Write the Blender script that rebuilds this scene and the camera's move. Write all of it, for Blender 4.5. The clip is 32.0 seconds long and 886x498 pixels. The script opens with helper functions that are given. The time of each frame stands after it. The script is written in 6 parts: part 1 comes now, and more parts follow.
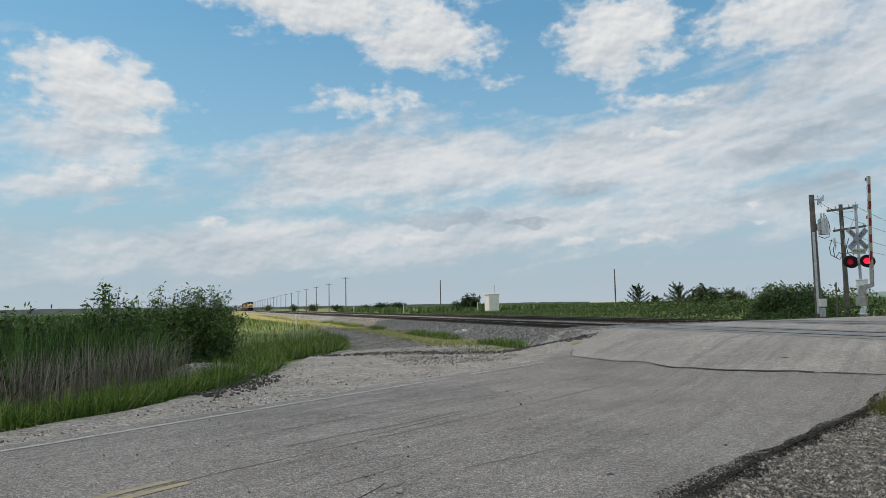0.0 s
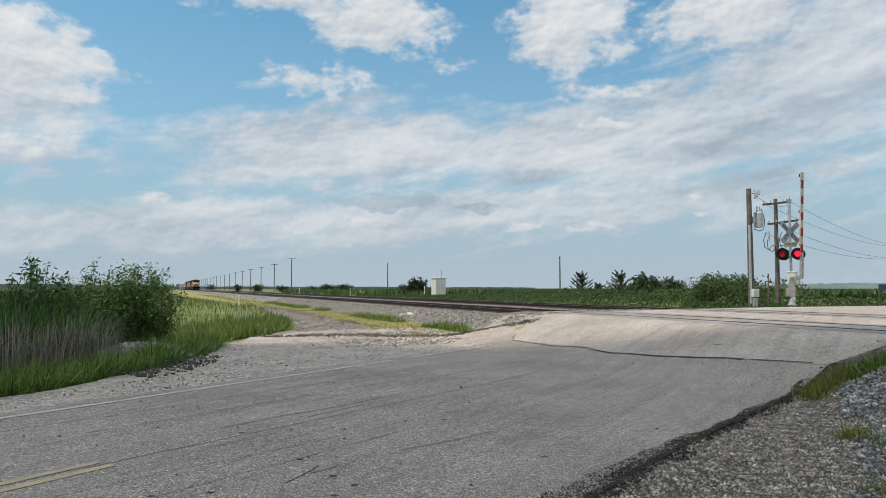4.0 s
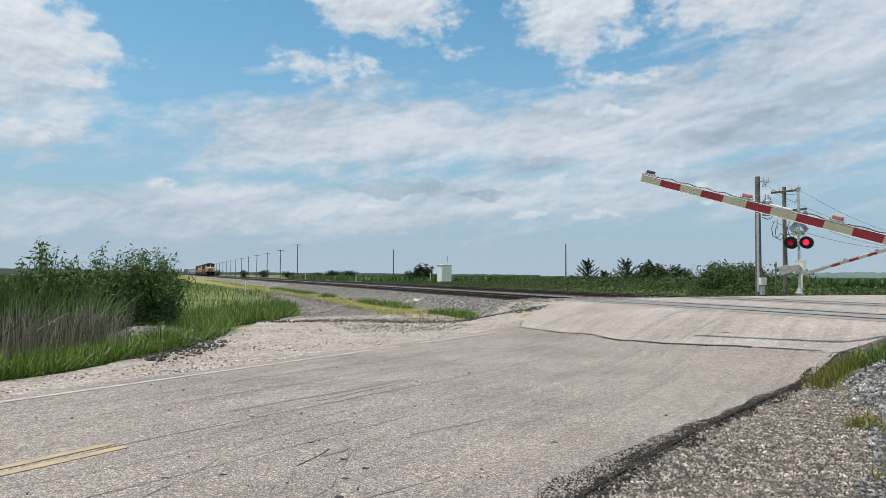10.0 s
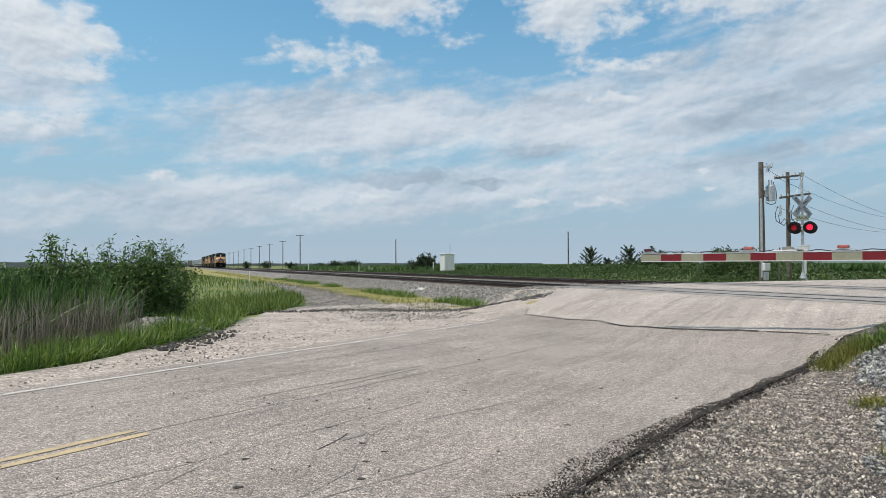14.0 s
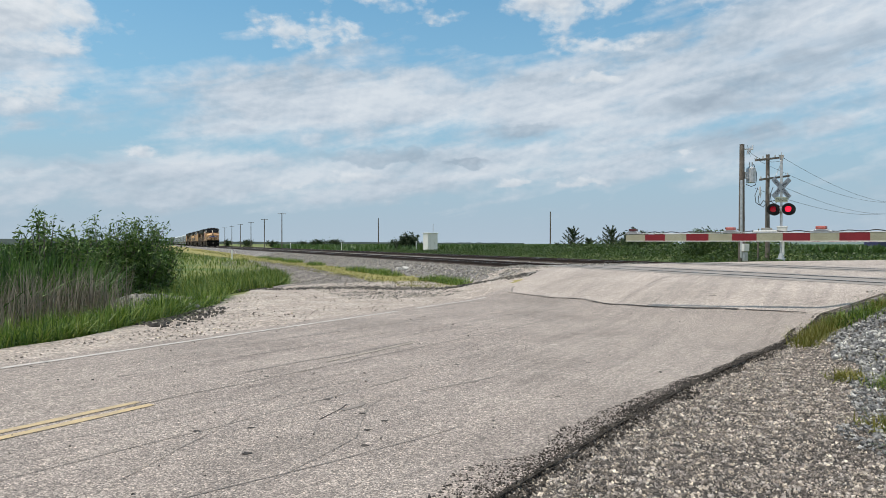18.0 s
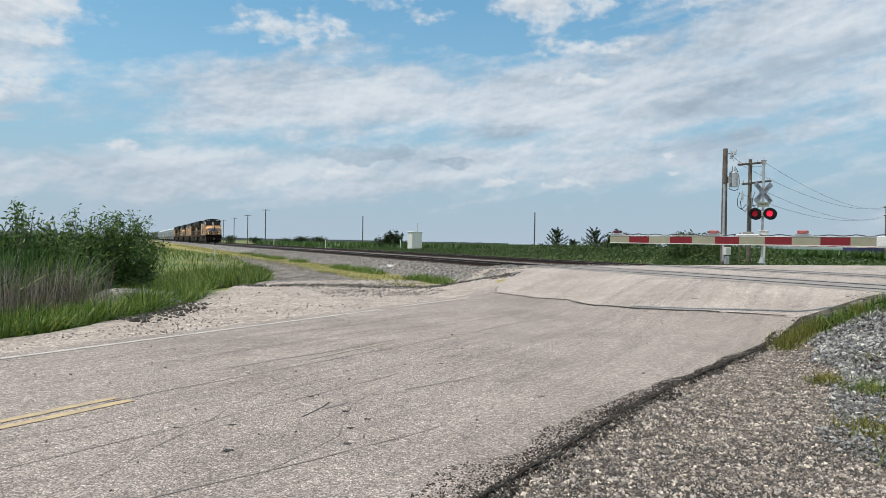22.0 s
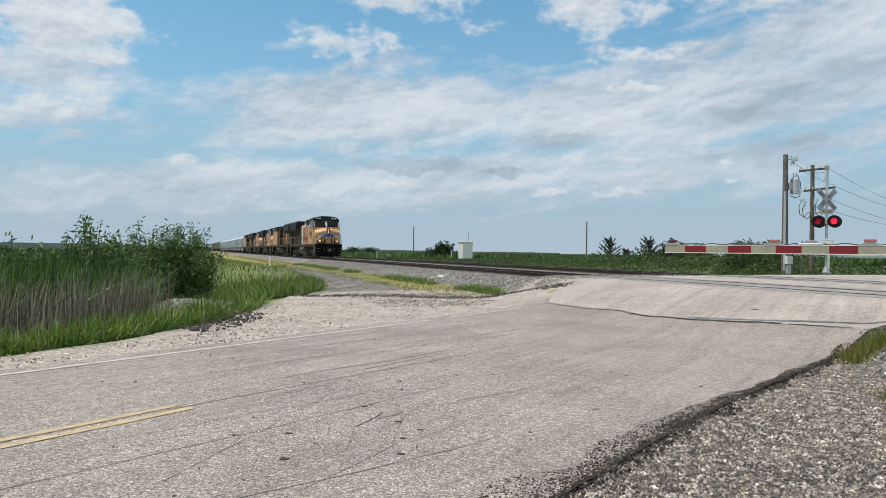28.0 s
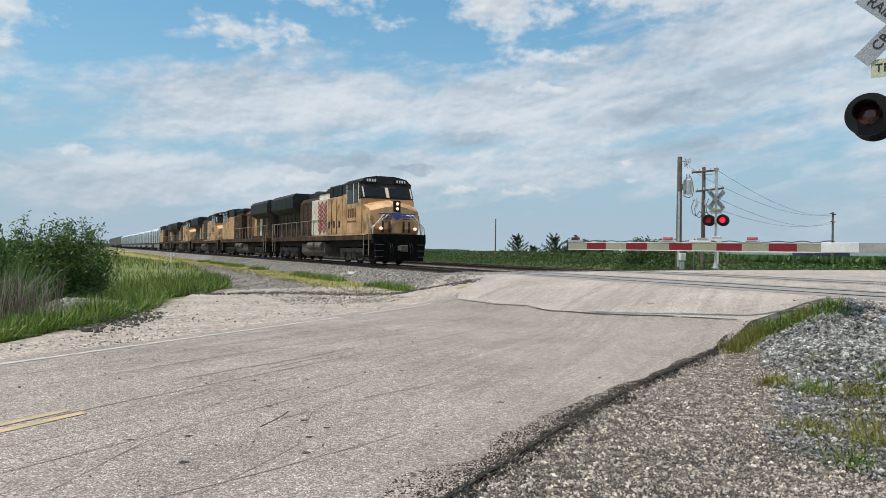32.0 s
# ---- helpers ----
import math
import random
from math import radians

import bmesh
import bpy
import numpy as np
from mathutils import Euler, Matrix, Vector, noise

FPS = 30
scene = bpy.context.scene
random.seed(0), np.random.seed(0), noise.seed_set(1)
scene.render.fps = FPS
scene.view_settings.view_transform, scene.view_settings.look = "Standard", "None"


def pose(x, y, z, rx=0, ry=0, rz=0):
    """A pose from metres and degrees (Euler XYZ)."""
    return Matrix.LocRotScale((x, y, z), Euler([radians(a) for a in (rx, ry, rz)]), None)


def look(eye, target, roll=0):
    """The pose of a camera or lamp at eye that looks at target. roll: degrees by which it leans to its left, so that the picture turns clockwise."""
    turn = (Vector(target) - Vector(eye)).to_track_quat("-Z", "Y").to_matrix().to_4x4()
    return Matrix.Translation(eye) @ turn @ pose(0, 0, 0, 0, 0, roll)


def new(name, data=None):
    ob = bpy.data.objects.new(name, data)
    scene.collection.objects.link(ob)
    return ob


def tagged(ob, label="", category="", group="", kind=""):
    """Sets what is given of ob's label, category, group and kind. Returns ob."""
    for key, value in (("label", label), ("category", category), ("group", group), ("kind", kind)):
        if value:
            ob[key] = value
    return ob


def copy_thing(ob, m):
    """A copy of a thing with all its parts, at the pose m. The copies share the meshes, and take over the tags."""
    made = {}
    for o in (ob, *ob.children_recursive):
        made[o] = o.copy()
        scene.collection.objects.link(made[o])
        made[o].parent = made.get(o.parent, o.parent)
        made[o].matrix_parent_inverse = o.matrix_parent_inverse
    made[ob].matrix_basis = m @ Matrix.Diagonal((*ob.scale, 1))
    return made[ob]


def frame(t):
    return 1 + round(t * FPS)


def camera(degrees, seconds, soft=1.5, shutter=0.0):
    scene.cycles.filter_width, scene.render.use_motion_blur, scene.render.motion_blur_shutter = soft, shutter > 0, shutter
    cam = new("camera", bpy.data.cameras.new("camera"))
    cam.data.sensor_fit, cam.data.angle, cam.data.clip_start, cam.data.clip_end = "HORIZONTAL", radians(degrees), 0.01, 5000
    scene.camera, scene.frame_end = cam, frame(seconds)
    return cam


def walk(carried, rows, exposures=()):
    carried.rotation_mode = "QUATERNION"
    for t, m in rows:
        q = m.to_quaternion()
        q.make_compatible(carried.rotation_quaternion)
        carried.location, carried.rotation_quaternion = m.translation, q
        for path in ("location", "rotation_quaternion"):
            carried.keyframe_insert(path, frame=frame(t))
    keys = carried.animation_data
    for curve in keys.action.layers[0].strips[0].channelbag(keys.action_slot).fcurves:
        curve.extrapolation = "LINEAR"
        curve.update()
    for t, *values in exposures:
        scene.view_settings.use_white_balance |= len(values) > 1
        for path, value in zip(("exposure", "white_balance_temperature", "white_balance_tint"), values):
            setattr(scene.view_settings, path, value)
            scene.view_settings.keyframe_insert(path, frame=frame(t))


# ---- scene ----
cam = camera(66.2, 32.0, soft=0.45)
PATH = [
    (0.0, -0.070, -0.083, 1.615, 94.731, 1.171, 0.138),
    (0.5, -0.065, -0.036, 1.618, 93.489, 0.842, 1.180),
    (1.0, -0.054, 0.002, 1.615, 93.227, 0.632, 0.937),
    (1.5, -0.037, 0.003, 1.612, 93.263, 0.506, 0.737),
    (2.0, -0.036, 0.025, 1.602, 93.315, 0.334, 0.248),
    (2.5, -0.014, 0.038, 1.607, 93.221, 0.131, -0.929),
    (3.0, 0.003, 0.015, 1.616, 93.137, 0.026, -2.148),
    (3.5, -0.004, -0.012, 1.599, 93.222, -0.008, -3.466),
    (4.0, 0.001, -0.010, 1.601, 93.300, 0.006, -4.300),
    (4.5, -0.002, -0.006, 1.592, 93.453, -0.003, -4.531),
    (6.5, -0.024, 0.003, 1.588, 93.756, -0.211, -4.763),
    (7.0, -0.028, -0.010, 1.586, 93.823, -0.236, -4.640),
    (7.5, -0.039, -0.016, 1.581, 93.901, -0.274, -4.492),
    (8.0, -0.066, -0.014, 1.593, 93.497, -0.254, -4.393),
    (8.5, -0.068, -0.006, 1.585, 93.243, -0.331, -4.076),
    (9.0, -0.061, -0.002, 1.583, 92.914, -0.328, -3.893),
    (9.5, -0.051, 0.006, 1.585, 92.546, -0.321, -3.830),
    (10.0, -0.048, 0.008, 1.585, 92.202, -0.324, -3.843),
    (10.5, -0.046, 0.005, 1.580, 91.918, -0.315, -3.862),
    (11.0, -0.045, 0.009, 1.574, 91.767, -0.298, -3.859),
    (11.5, -0.041, 0.023, 1.571, 91.711, -0.250, -3.794),
    (12.0, -0.047, 0.007, 1.578, 91.713, -0.291, -3.665),
    (12.5, -0.057, -0.014, 1.575, 91.866, -0.322, -3.503),
    (13.0, -0.074, -0.015, 1.578, 91.821, -0.231, -3.435),
    (13.5, -0.162, -0.018, 1.568, 91.663, -0.064, -3.532),
    (14.0, -0.162, -0.071, 1.565, 91.290, 0.281, -3.661),
    (14.5, -0.152, -0.129, 1.568, 90.607, 0.562, -3.628),
    (16.5, -0.323, -0.237, 1.542, 89.607, 0.288, -4.479),
    (17.0, -0.337, -0.233, 1.545, 89.527, 0.125, -4.747),
    (17.5, -0.336, -0.243, 1.545, 89.470, -0.038, -5.056),
    (18.0, -0.316, -0.256, 1.546, 89.547, -0.054, -5.176),
    (18.5, -0.303, -0.265, 1.545, 89.709, -0.154, -5.111),
    (19.0, -0.296, -0.282, 1.541, 89.672, -0.342, -5.323),
    (19.5, -0.308, -0.282, 1.541, 89.469, -0.605, -5.824),
    (20.0, -0.323, -0.274, 1.539, 89.431, -0.719, -6.115),
    (20.5, -0.327, -0.273, 1.545, 89.419, -0.810, -6.188),
    (21.0, -0.337, -0.253, 1.540, 89.332, -0.948, -6.500),
    (21.5, -0.329, -0.238, 1.535, 89.308, -0.987, -6.641),
    (22.0, -0.330, -0.231, 1.537, 89.489, -0.949, -6.504),
    (22.5, -0.328, -0.234, 1.540, 89.728, -0.971, -6.280),
    (23.0, -0.335, -0.238, 1.542, 89.954, -1.035, -6.076),
    (23.5, -0.336, -0.250, 1.545, 90.165, -1.035, -5.867),
    (24.0, -0.345, -0.247, 1.543, 90.220, -0.957, -5.392),
    (24.5, -0.346, -0.249, 1.545, 90.070, -0.902, -4.558),
    (25.0, -0.348, -0.253, 1.547, 90.219, -0.891, -4.202),
    (25.5, -0.340, -0.267, 1.548, 90.445, -0.870, -3.936),
    (27.5, -0.343, -0.251, 1.538, 90.349, -0.711, -2.516),
    (28.0, -0.343, -0.248, 1.548, 90.271, -0.720, -2.241),
    (28.5, -0.332, -0.260, 1.549, 90.329, -0.697, -2.002),
    (29.0, -0.321, -0.278, 1.548, 90.342, -0.682, -1.895),
    (29.5, -0.314, -0.287, 1.550, 90.090, -0.577, -2.322),
    (30.0, -0.310, -0.288, 1.547, 89.915, -0.553, -3.005),
    (30.5, -0.319, -0.281, 1.552, 89.977, -0.558, -3.374),
    (31.0, -0.336, -0.267, 1.549, 90.116, -0.571, -3.711),
    (31.5, -0.327, -0.258, 1.553, 89.865, -0.690, -6.203),
    (32.0, -0.314, -0.285, 1.551, 90.080, -0.758, -9.745),
]
walk(cam, [(t, pose(*p)) for t, *p in PATH], [(0.0, -0.04, 6950, 12.5), (4.0, -0.04, 6800, 12.0), (7.0, -0.05, 6530, 11.0), (14.0, -0.05, 6450, 10.5), (19.0, -0.02, 6550, 11.0), (32.0, -0.02, 6520, 10.5)])

# ---- light and sky ----
SUN_AZ, SUN_EL = 260.0, 69.5     # degrees clockwise from +y, and above the horizon
sun_dir = Vector((math.sin(radians(SUN_AZ)) * math.cos(radians(SUN_EL)), math.cos(radians(SUN_AZ)) * math.cos(radians(SUN_EL)), math.sin(radians(SUN_EL))))
sun_data = bpy.data.lights.new("sun", "SUN")
sun_data.energy, sun_data.angle, sun_data.color = 3.9, radians(0.6), (1.0, 0.905, 0.79)
sun = new("sun", sun_data)
sun.matrix_world = look(sun_dir * 60, (0, 0, 0))


class Nodes:
    """A small writer of node trees."""

    def __init__(self, tree):
        self.t = tree

    def __call__(self, kind, inputs=(), **settings):
        n = self.t.nodes.new("ShaderNode" + kind)
        for key, value in settings.items():
            if key == "blend":
                n.blend_type = value
            elif key == "op":
                n.operation = value
            elif key == "data":
                n.data_type = value
            elif key == "dims":
                n.noise_dimensions = value
            elif key == "feature":
                n.feature = value
        for key, value in (inputs.items() if isinstance(inputs, dict) else inputs):
            if isinstance(value, bpy.types.NodeSocket):
                self.t.links.new(value, n.inputs[key])
            else:
                n.inputs[key].default_value = value
        return n

    def math(self, op, a, b=0.0, c=0.0):
        return self("Math", {0: a, 1: b, 2: c}, op=op).outputs[0]

    def ramp(self, value, stops):
        n = self("ValToRGB", {0: value})
        while len(n.color_ramp.elements) < len(stops):
            n.color_ramp.elements.new(0.5)
        for e, (at, col) in zip(n.color_ramp.elements, stops):
            e.position, e.color = at, (*col, 1) if len(col) == 3 else col
        return n.outputs[0]

    def mix(self, fac, a, b, blend="MIX"):
        n = self("Mix", {0: fac, 6: a, 7: b}, data="RGBA", blend=blend)
        return n.outputs[2]

    def noise(self, vec, scale, detail=4.0, rough=0.55, distort=0.0):
        return self("TexNoise", {"Vector": vec, "Scale": scale, "Detail": detail, "Roughness": rough, "Distortion": distort}).outputs[0]


def rgb(r, g, b):
    return (r, g, b, 1.0)


# clouds: azimuth, elevation, half width, half height (degrees), strength
HEAPED = (
    (-27.0, 16.4, 4.8, 2.6, 1.10), (-29.0, 17.6, 3.4, 2.4, 1.0), (-9.5, 24.6, 9.5, 2.5, 1.05), (-1.0, 22.0, 5.8, 2.3, 1.12), (15.0, 21.0, 4.4, 3.1, 1.12), (27.5, 21.0, 6.0, 2.6, 0.95),
    (-5.8, 17.0, 4.6, 1.4, 0.74), (4.4, 18.0, 2.8, 0.9, 0.60), (18.0, 15.9, 5.2, 0.9, 0.62), (17.8, 13.3, 2.0, 0.6, 0.95), (-26.6, 10.5, 3.8, 1.1, 0.72),
    (-18.5, 7.0, 1.6, 0.6, 0.70), (-2.5, 5.5, 3.8, 0.55, 0.62), (-8.0, 4.8, 2.4, 0.45, 0.62), (10.8, 5.1, 1.5, 0.5, 0.76), (16.4, 5.1, 2.6, 0.5, 0.74), (24.4, 7.3, 1.1, 0.45, 0.7), (24.6, 5.8, 0.9, 0.4, 0.62),
    (-10.0, 38.0, 20.0, 7.0, 0.8), (28.0, 40.0, 20.0, 8.0, 0.8), (-34.0, 30.0, 11.0, 5.5, 0.7),
)
VEIL = (
    (-3.4, 11.4, 13.0, 3.1, 1.08), (24.6, 12.4, 12.0, 4.0, 0.92), (34.0, 16.2, 10.0, 6.5, 0.88), (-28.0, 12.6, 6.0, 1.9, 0.85), (-28.0, 9.4, 6.0, 1.3, 0.70), (0.0, 6.0, 45.0, 2.4, 0.80),
    (-0.6, 15.2, 8.0, 1.3, 0.55), (13.5, 11.2, 9.0, 3.0, 1.05), (46.0, 18.0, 14.0, 12.0, 0.8), (-44.0, 12.0, 10.0, 6.0, 0.7), (8.0, 32.0, 30.0, 5.0, 0.5),
)
SHADED = (
    (-0.6, 7.3, 5.5, 0.70, 1.0), (6.6, 6.7, 3.0, 0.45, 0.8), (11.8, 9.2, 4.5, 0.9, 0.75), (26.6, 10.8, 10.0, 1.4, 0.5), (-24.0, 5.9, 8.0, 0.9, 0.55), (-11.0, 9.3, 3.5, 0.6, 0.5), (33.0, 8.0, 9.0, 1.6, 0.75), (34.0, 14.0, 9.0, 2.0, 0.5), (-10.0, 25.6, 7.0, 1.0, 0.5),
)
world = bpy.data.worlds.new("sky")
scene.world = world
world.use_nodes = True
world.node_tree.nodes.clear()
N = Nodes(world.node_tree)
sky_tex = N("TexSky")
sky_tex.sky_type, sky_tex.sun_disc = "NISHITA", False
sky_tex.sun_elevation, sky_tex.sun_rotation = radians(SUN_EL), radians(SUN_AZ)
sky_tex.air_density, sky_tex.dust_density, sky_tex.ozone_density = 1.0, 1.6, 1.4
way = N("TexCoord").outputs["Generated"]
sep = N("SeparateXYZ", {0: way})
dx, dy, dz = sep.outputs
az_deg = N.math("MULTIPLY", N.math("ARCTAN2", dx, dy), 57.2958)
el_deg = N.math("MULTIPLY", N.math("ARCSINE", dz), 57.2958)
angular = N("CombineXYZ", {0: N.math("MULTIPLY", az_deg, 0.1), 1: N.math("MULTIPLY", el_deg, 0.16), 2: 1.7}).outputs[0]
tilted = N("CombineXYZ", {0: N.math("MULTIPLY", N.math("MULTIPLY_ADD", el_deg, -0.9, az_deg), 0.05), 1: N.math("MULTIPLY", N.math("MULTIPLY_ADD", az_deg, -0.16, el_deg), 0.24), 2: 5.1}).outputs[0]


def shifted(vec, x, y, z=0.0):
    return N("VectorMath", {0: vec, 1: (x, y, z)}, op="ADD").outputs[0]


def centred(value, k):
    return N.math("MULTIPLY", N.math("SUBTRACT", value, 0.5), k)


az_w = N.math("ADD", az_deg, centred(N.noise(angular, 4.4, 6, 0.5), 4.4))
el_w = N.math("ADD", el_deg, centred(N.noise(shifted(angular, 7.3, 2.1, 4.4), 4.6, 6, 0.5), 2.4))


def heaps(clouds, lean=0.0):
    """The cover of a group of clouds, and how high in its cloud a point lies."""
    cover_, high = None, None
    for a, e, wa, he, k in clouds:
        u = N.math("DIVIDE", N.math("SUBTRACT", az_w, a), wa)
        v = N.math("DIVIDE", N.math("MULTIPLY_ADD", N.math("SUBTRACT", az_w, a), -lean, N.math("SUBTRACT", el_w, e)), he)
        q = N.math("ADD", N.math("MULTIPLY", u, u), N.math("MULTIPLY", v, v))
        g = N.math("MULTIPLY", N.math("EXPONENT", N.math("MULTIPLY", q, -0.75)), k)
        cover_ = g if cover_ is None else N.math("MAXIMUM", cover_, g)
        gv = N.math("MULTIPLY", N.math("MULTIPLY", g, g), v)
        high = gv if high is None else N.math("ADD", high, gv)
    return cover_, high


# heaped clouds: crisp ragged rims, light from behind the viewer
heap_cover, heap_high = heaps(HEAPED)
fine = N.noise(angular, 3.4, 12, 0.56, 0.1)
soft_ = N.noise(angular, 3.4, 5, 0.48, 0.1)
soft_lit = N.noise(shifted(angular, -0.020, 0.045), 3.4, 5, 0.48, 0.1)
puffs = N("TexVoronoi", {"Vector": N("VectorMath", {0: angular, 1: N("VectorMath", {0: N("TexNoise", {"Vector": angular, "Scale": 9.0, "Detail": 4.0}).outputs[1], 3: 0.14}, op="SCALE").outputs[0]}, op="ADD").outputs[0], "Scale": 11.0, "Smoothness": 0.35}, feature="SMOOTH_F1").outputs[0]
heap_dens = N.math("ADD", N.math("ADD", heap_cover, centred(fine, 1.20)), N.math("MULTIPLY_ADD", puffs, -0.15, 0.05))
heap_alpha = N.ramp(heap_dens, ((0.32, (0, 0, 0)), (0.44, (0.26, 0.26, 0.26)), (0.56, (0.72, 0.72, 0.72)), (0.80, (1, 1, 1))))
relief_ = N.math("SUBTRACT", soft_, soft_lit)
heap_tone = N.math("ADD", N.math("MULTIPLY_ADD", heap_high, 0.22, 0.62), N.math("ADD", N.math("MULTIPLY", relief_, 1.3), N.math("MULTIPLY", puffs, -0.05)))
heap_col = N.ramp(heap_tone, ((0.25, (0.50, 0.55, 0.60)), (0.45, (0.60, 0.645, 0.69)), (0.62, (0.70, 0.735, 0.76)), (0.85, (0.83, 0.84, 0.845))))
# veils: soft sheets drawn out in slanting streaks
veil_cover, _ = heaps(VEIL, 0.06)
streak = N.noise(tilted, 2.4, 9, 0.52, 0.4)
behind = N.math("MULTIPLY", N.math("GREATER_THAN", N.math("ABSOLUTE", az_deg), 62.0), 0.62)
veil_cover = N.math("MAXIMUM", veil_cover, behind)
veil_dens = N.math("ADD", N.math("ADD", veil_cover, centred(streak, 1.1)), centred(fine, 0.75))
veil_alpha = N.ramp(veil_dens, ((0.22, (0, 0, 0)), (0.42, (0.36, 0.36, 0.36)), (0.62, (0.80, 0.80, 0.80)), (0.85, (0.97, 0.97, 0.97))))
dark_cover, _ = heaps(SHADED, 0.02)
dark_patch = N.ramp(N.math("ADD", dark_cover, centred(fine, 1.2)), ((0.38, (0, 0, 0)), (0.62, (1, 1, 1))))
veil_tone = N.math("ADD", N.math("ADD", centred(N.noise(tilted, 1.7, 7, 0.52, 0.4), 1.25), centred(fine, 0.35)), N.math("MULTIPLY_ADD", relief_, 0.9, 0.54))
veil_tone = N.math("SUBTRACT", veil_tone, N.math("MULTIPLY", dark_patch, 0.30))
veil_col = N.ramp(veil_tone, ((0.15, (0.38, 0.45, 0.52)), (0.38, (0.49, 0.56, 0.625)), (0.55, (0.60, 0.655, 0.71)), (0.78, (0.72, 0.755, 0.785))))
low = N.ramp(N.math("DIVIDE", el_deg, 26.0), ((0.0, (1, 1, 1)), (0.22, (0.80, 0.80, 0.80)), (0.5, (0.34, 0.34, 0.34)), (0.9, (0, 0, 0))))
blue = N.mix(1.0, sky_tex.outputs[0], rgb(0.090, 0.152, 0.150), "MULTIPLY")
blue = N.mix(low, blue, rgb(0.38, 0.51, 0.62))
sky_col = N.mix(veil_alpha, blue, veil_col)
sky_col = N.mix(heap_alpha, sky_col, heap_col)
near_ground = N.ramp(N.math("DIVIDE", el_deg, 8.0), ((0.0, (1, 1, 1)), (0.4, (0.45, 0.45, 0.45)), (1.0, (0, 0, 0))))
sky_col = N.mix(1.0, sky_col, rgb(0.96, 1.0, 1.035), "MULTIPLY")
haze = N.mix(N.math("MULTIPLY", near_ground, 0.60), sky_col, rgb(0.475, 0.56, 0.635))
bg = N("Background", {0: haze, 1: 1.0})
out = world.node_tree.nodes.new("ShaderNodeOutputWorld")
world.node_tree.links.new(bg.outputs[0], out.inputs[0])


# ---- plan ----
RA, TA = radians(37.0), radians(18.1)          # the road's bearing to the right, the tracks' to the left
RU, RN = Vector((math.sin(RA), math.cos(RA))), Vector((math.cos(RA), -math.sin(RA)))
TU, TN = Vector((-math.sin(TA), math.cos(TA))), Vector((math.cos(TA), math.sin(TA)))
TRACKS = (14.2, 20.3)                          # distance of the two tracks' centre lines
RAIL_Z, GAUGE = 0.72, 1.435


def road(s, o):
    p = RU * s + RN * o
    return p.x, p.y


def along(w, d):
    p = TU * w + TN * d
    return p.x, p.y


def smooth(a, b, x):
    t = min(1.0, max(0.0, (x - a) / (b - a)))
    return t * t * (3 - 2 * t)


def road_span(o):
    """1 on the road's width and its shoulders, 0 away from it."""
    return smooth(-13.5, -10.5, o) * (1 - smooth(-0.8, 1.2, o))


# edge of the reeds and the grass: distance along the road, offset
VERGE = ((-12, -10.35), (3, -10.6), (4.8, -10.75), (5.9, -11.1), (7.1, -11.7), (8.4, -12.2), (9.8, -13.1), (11.3, -14.1), (13.1, -15.9), (15.4, -17.3), (18, -18.2), (24, -20.5))


VERGE_STEPS = np.interp(np.arange(-12, 24.01, 0.25), *zip(*VERGE)).tolist()


def verge_at(s):
    f = min(143.999, max(0.0, (s + 12) * 4))
    k = int(f)
    return VERGE_STEPS[k] + (VERGE_STEPS[k + 1] - VERGE_STEPS[k]) * (f - k)


def ground_z(x, y):
    d, w = x * TN.x + y * TN.y, x * TU.x + y * TU.y
    o, s = x * RN.x + y * RN.y, x * RU.x + y * RU.y
    ramp = 0.70 * smooth(7.4, 13.2, d) * (1 - 0.12 * smooth(26, 60, d))
    bank = 0.52 * smooth(10.7, 12.3, d) * (1 - 0.6 * smooth(22.0, 24.0, d)) 
    k1, k2 = road_span(o - 1.1 * smooth(9.0, 12.0, d)), smooth(4.0, 6.2, w) * (1 - smooth(22.9, 25.0, w))
    k = k1 + (k2 - k1) * smooth(11.0, 13.5, d)
    h = bank + (ramp - bank) * k
    if k < 1 and o < -10.3 and d < 9:           # the ditch with the reeds
        h -= 0.45 * smooth(0.2, 2.6, verge_at(s) - o) * (1 - smooth(5.0, 9.0, d)) * smooth(-40, -15, -abs(w) + 20)
    if o > -1.0:                                # heap of stone beside the rails
        h += 0.30 * smooth(6.2, 8.6, d) * (1 - smooth(11.0, 12.6, d)) * smooth(-0.9, 0.8, o) * smooth(-14, -4, w)
    return h


# ---- materials ----
MATS = {}


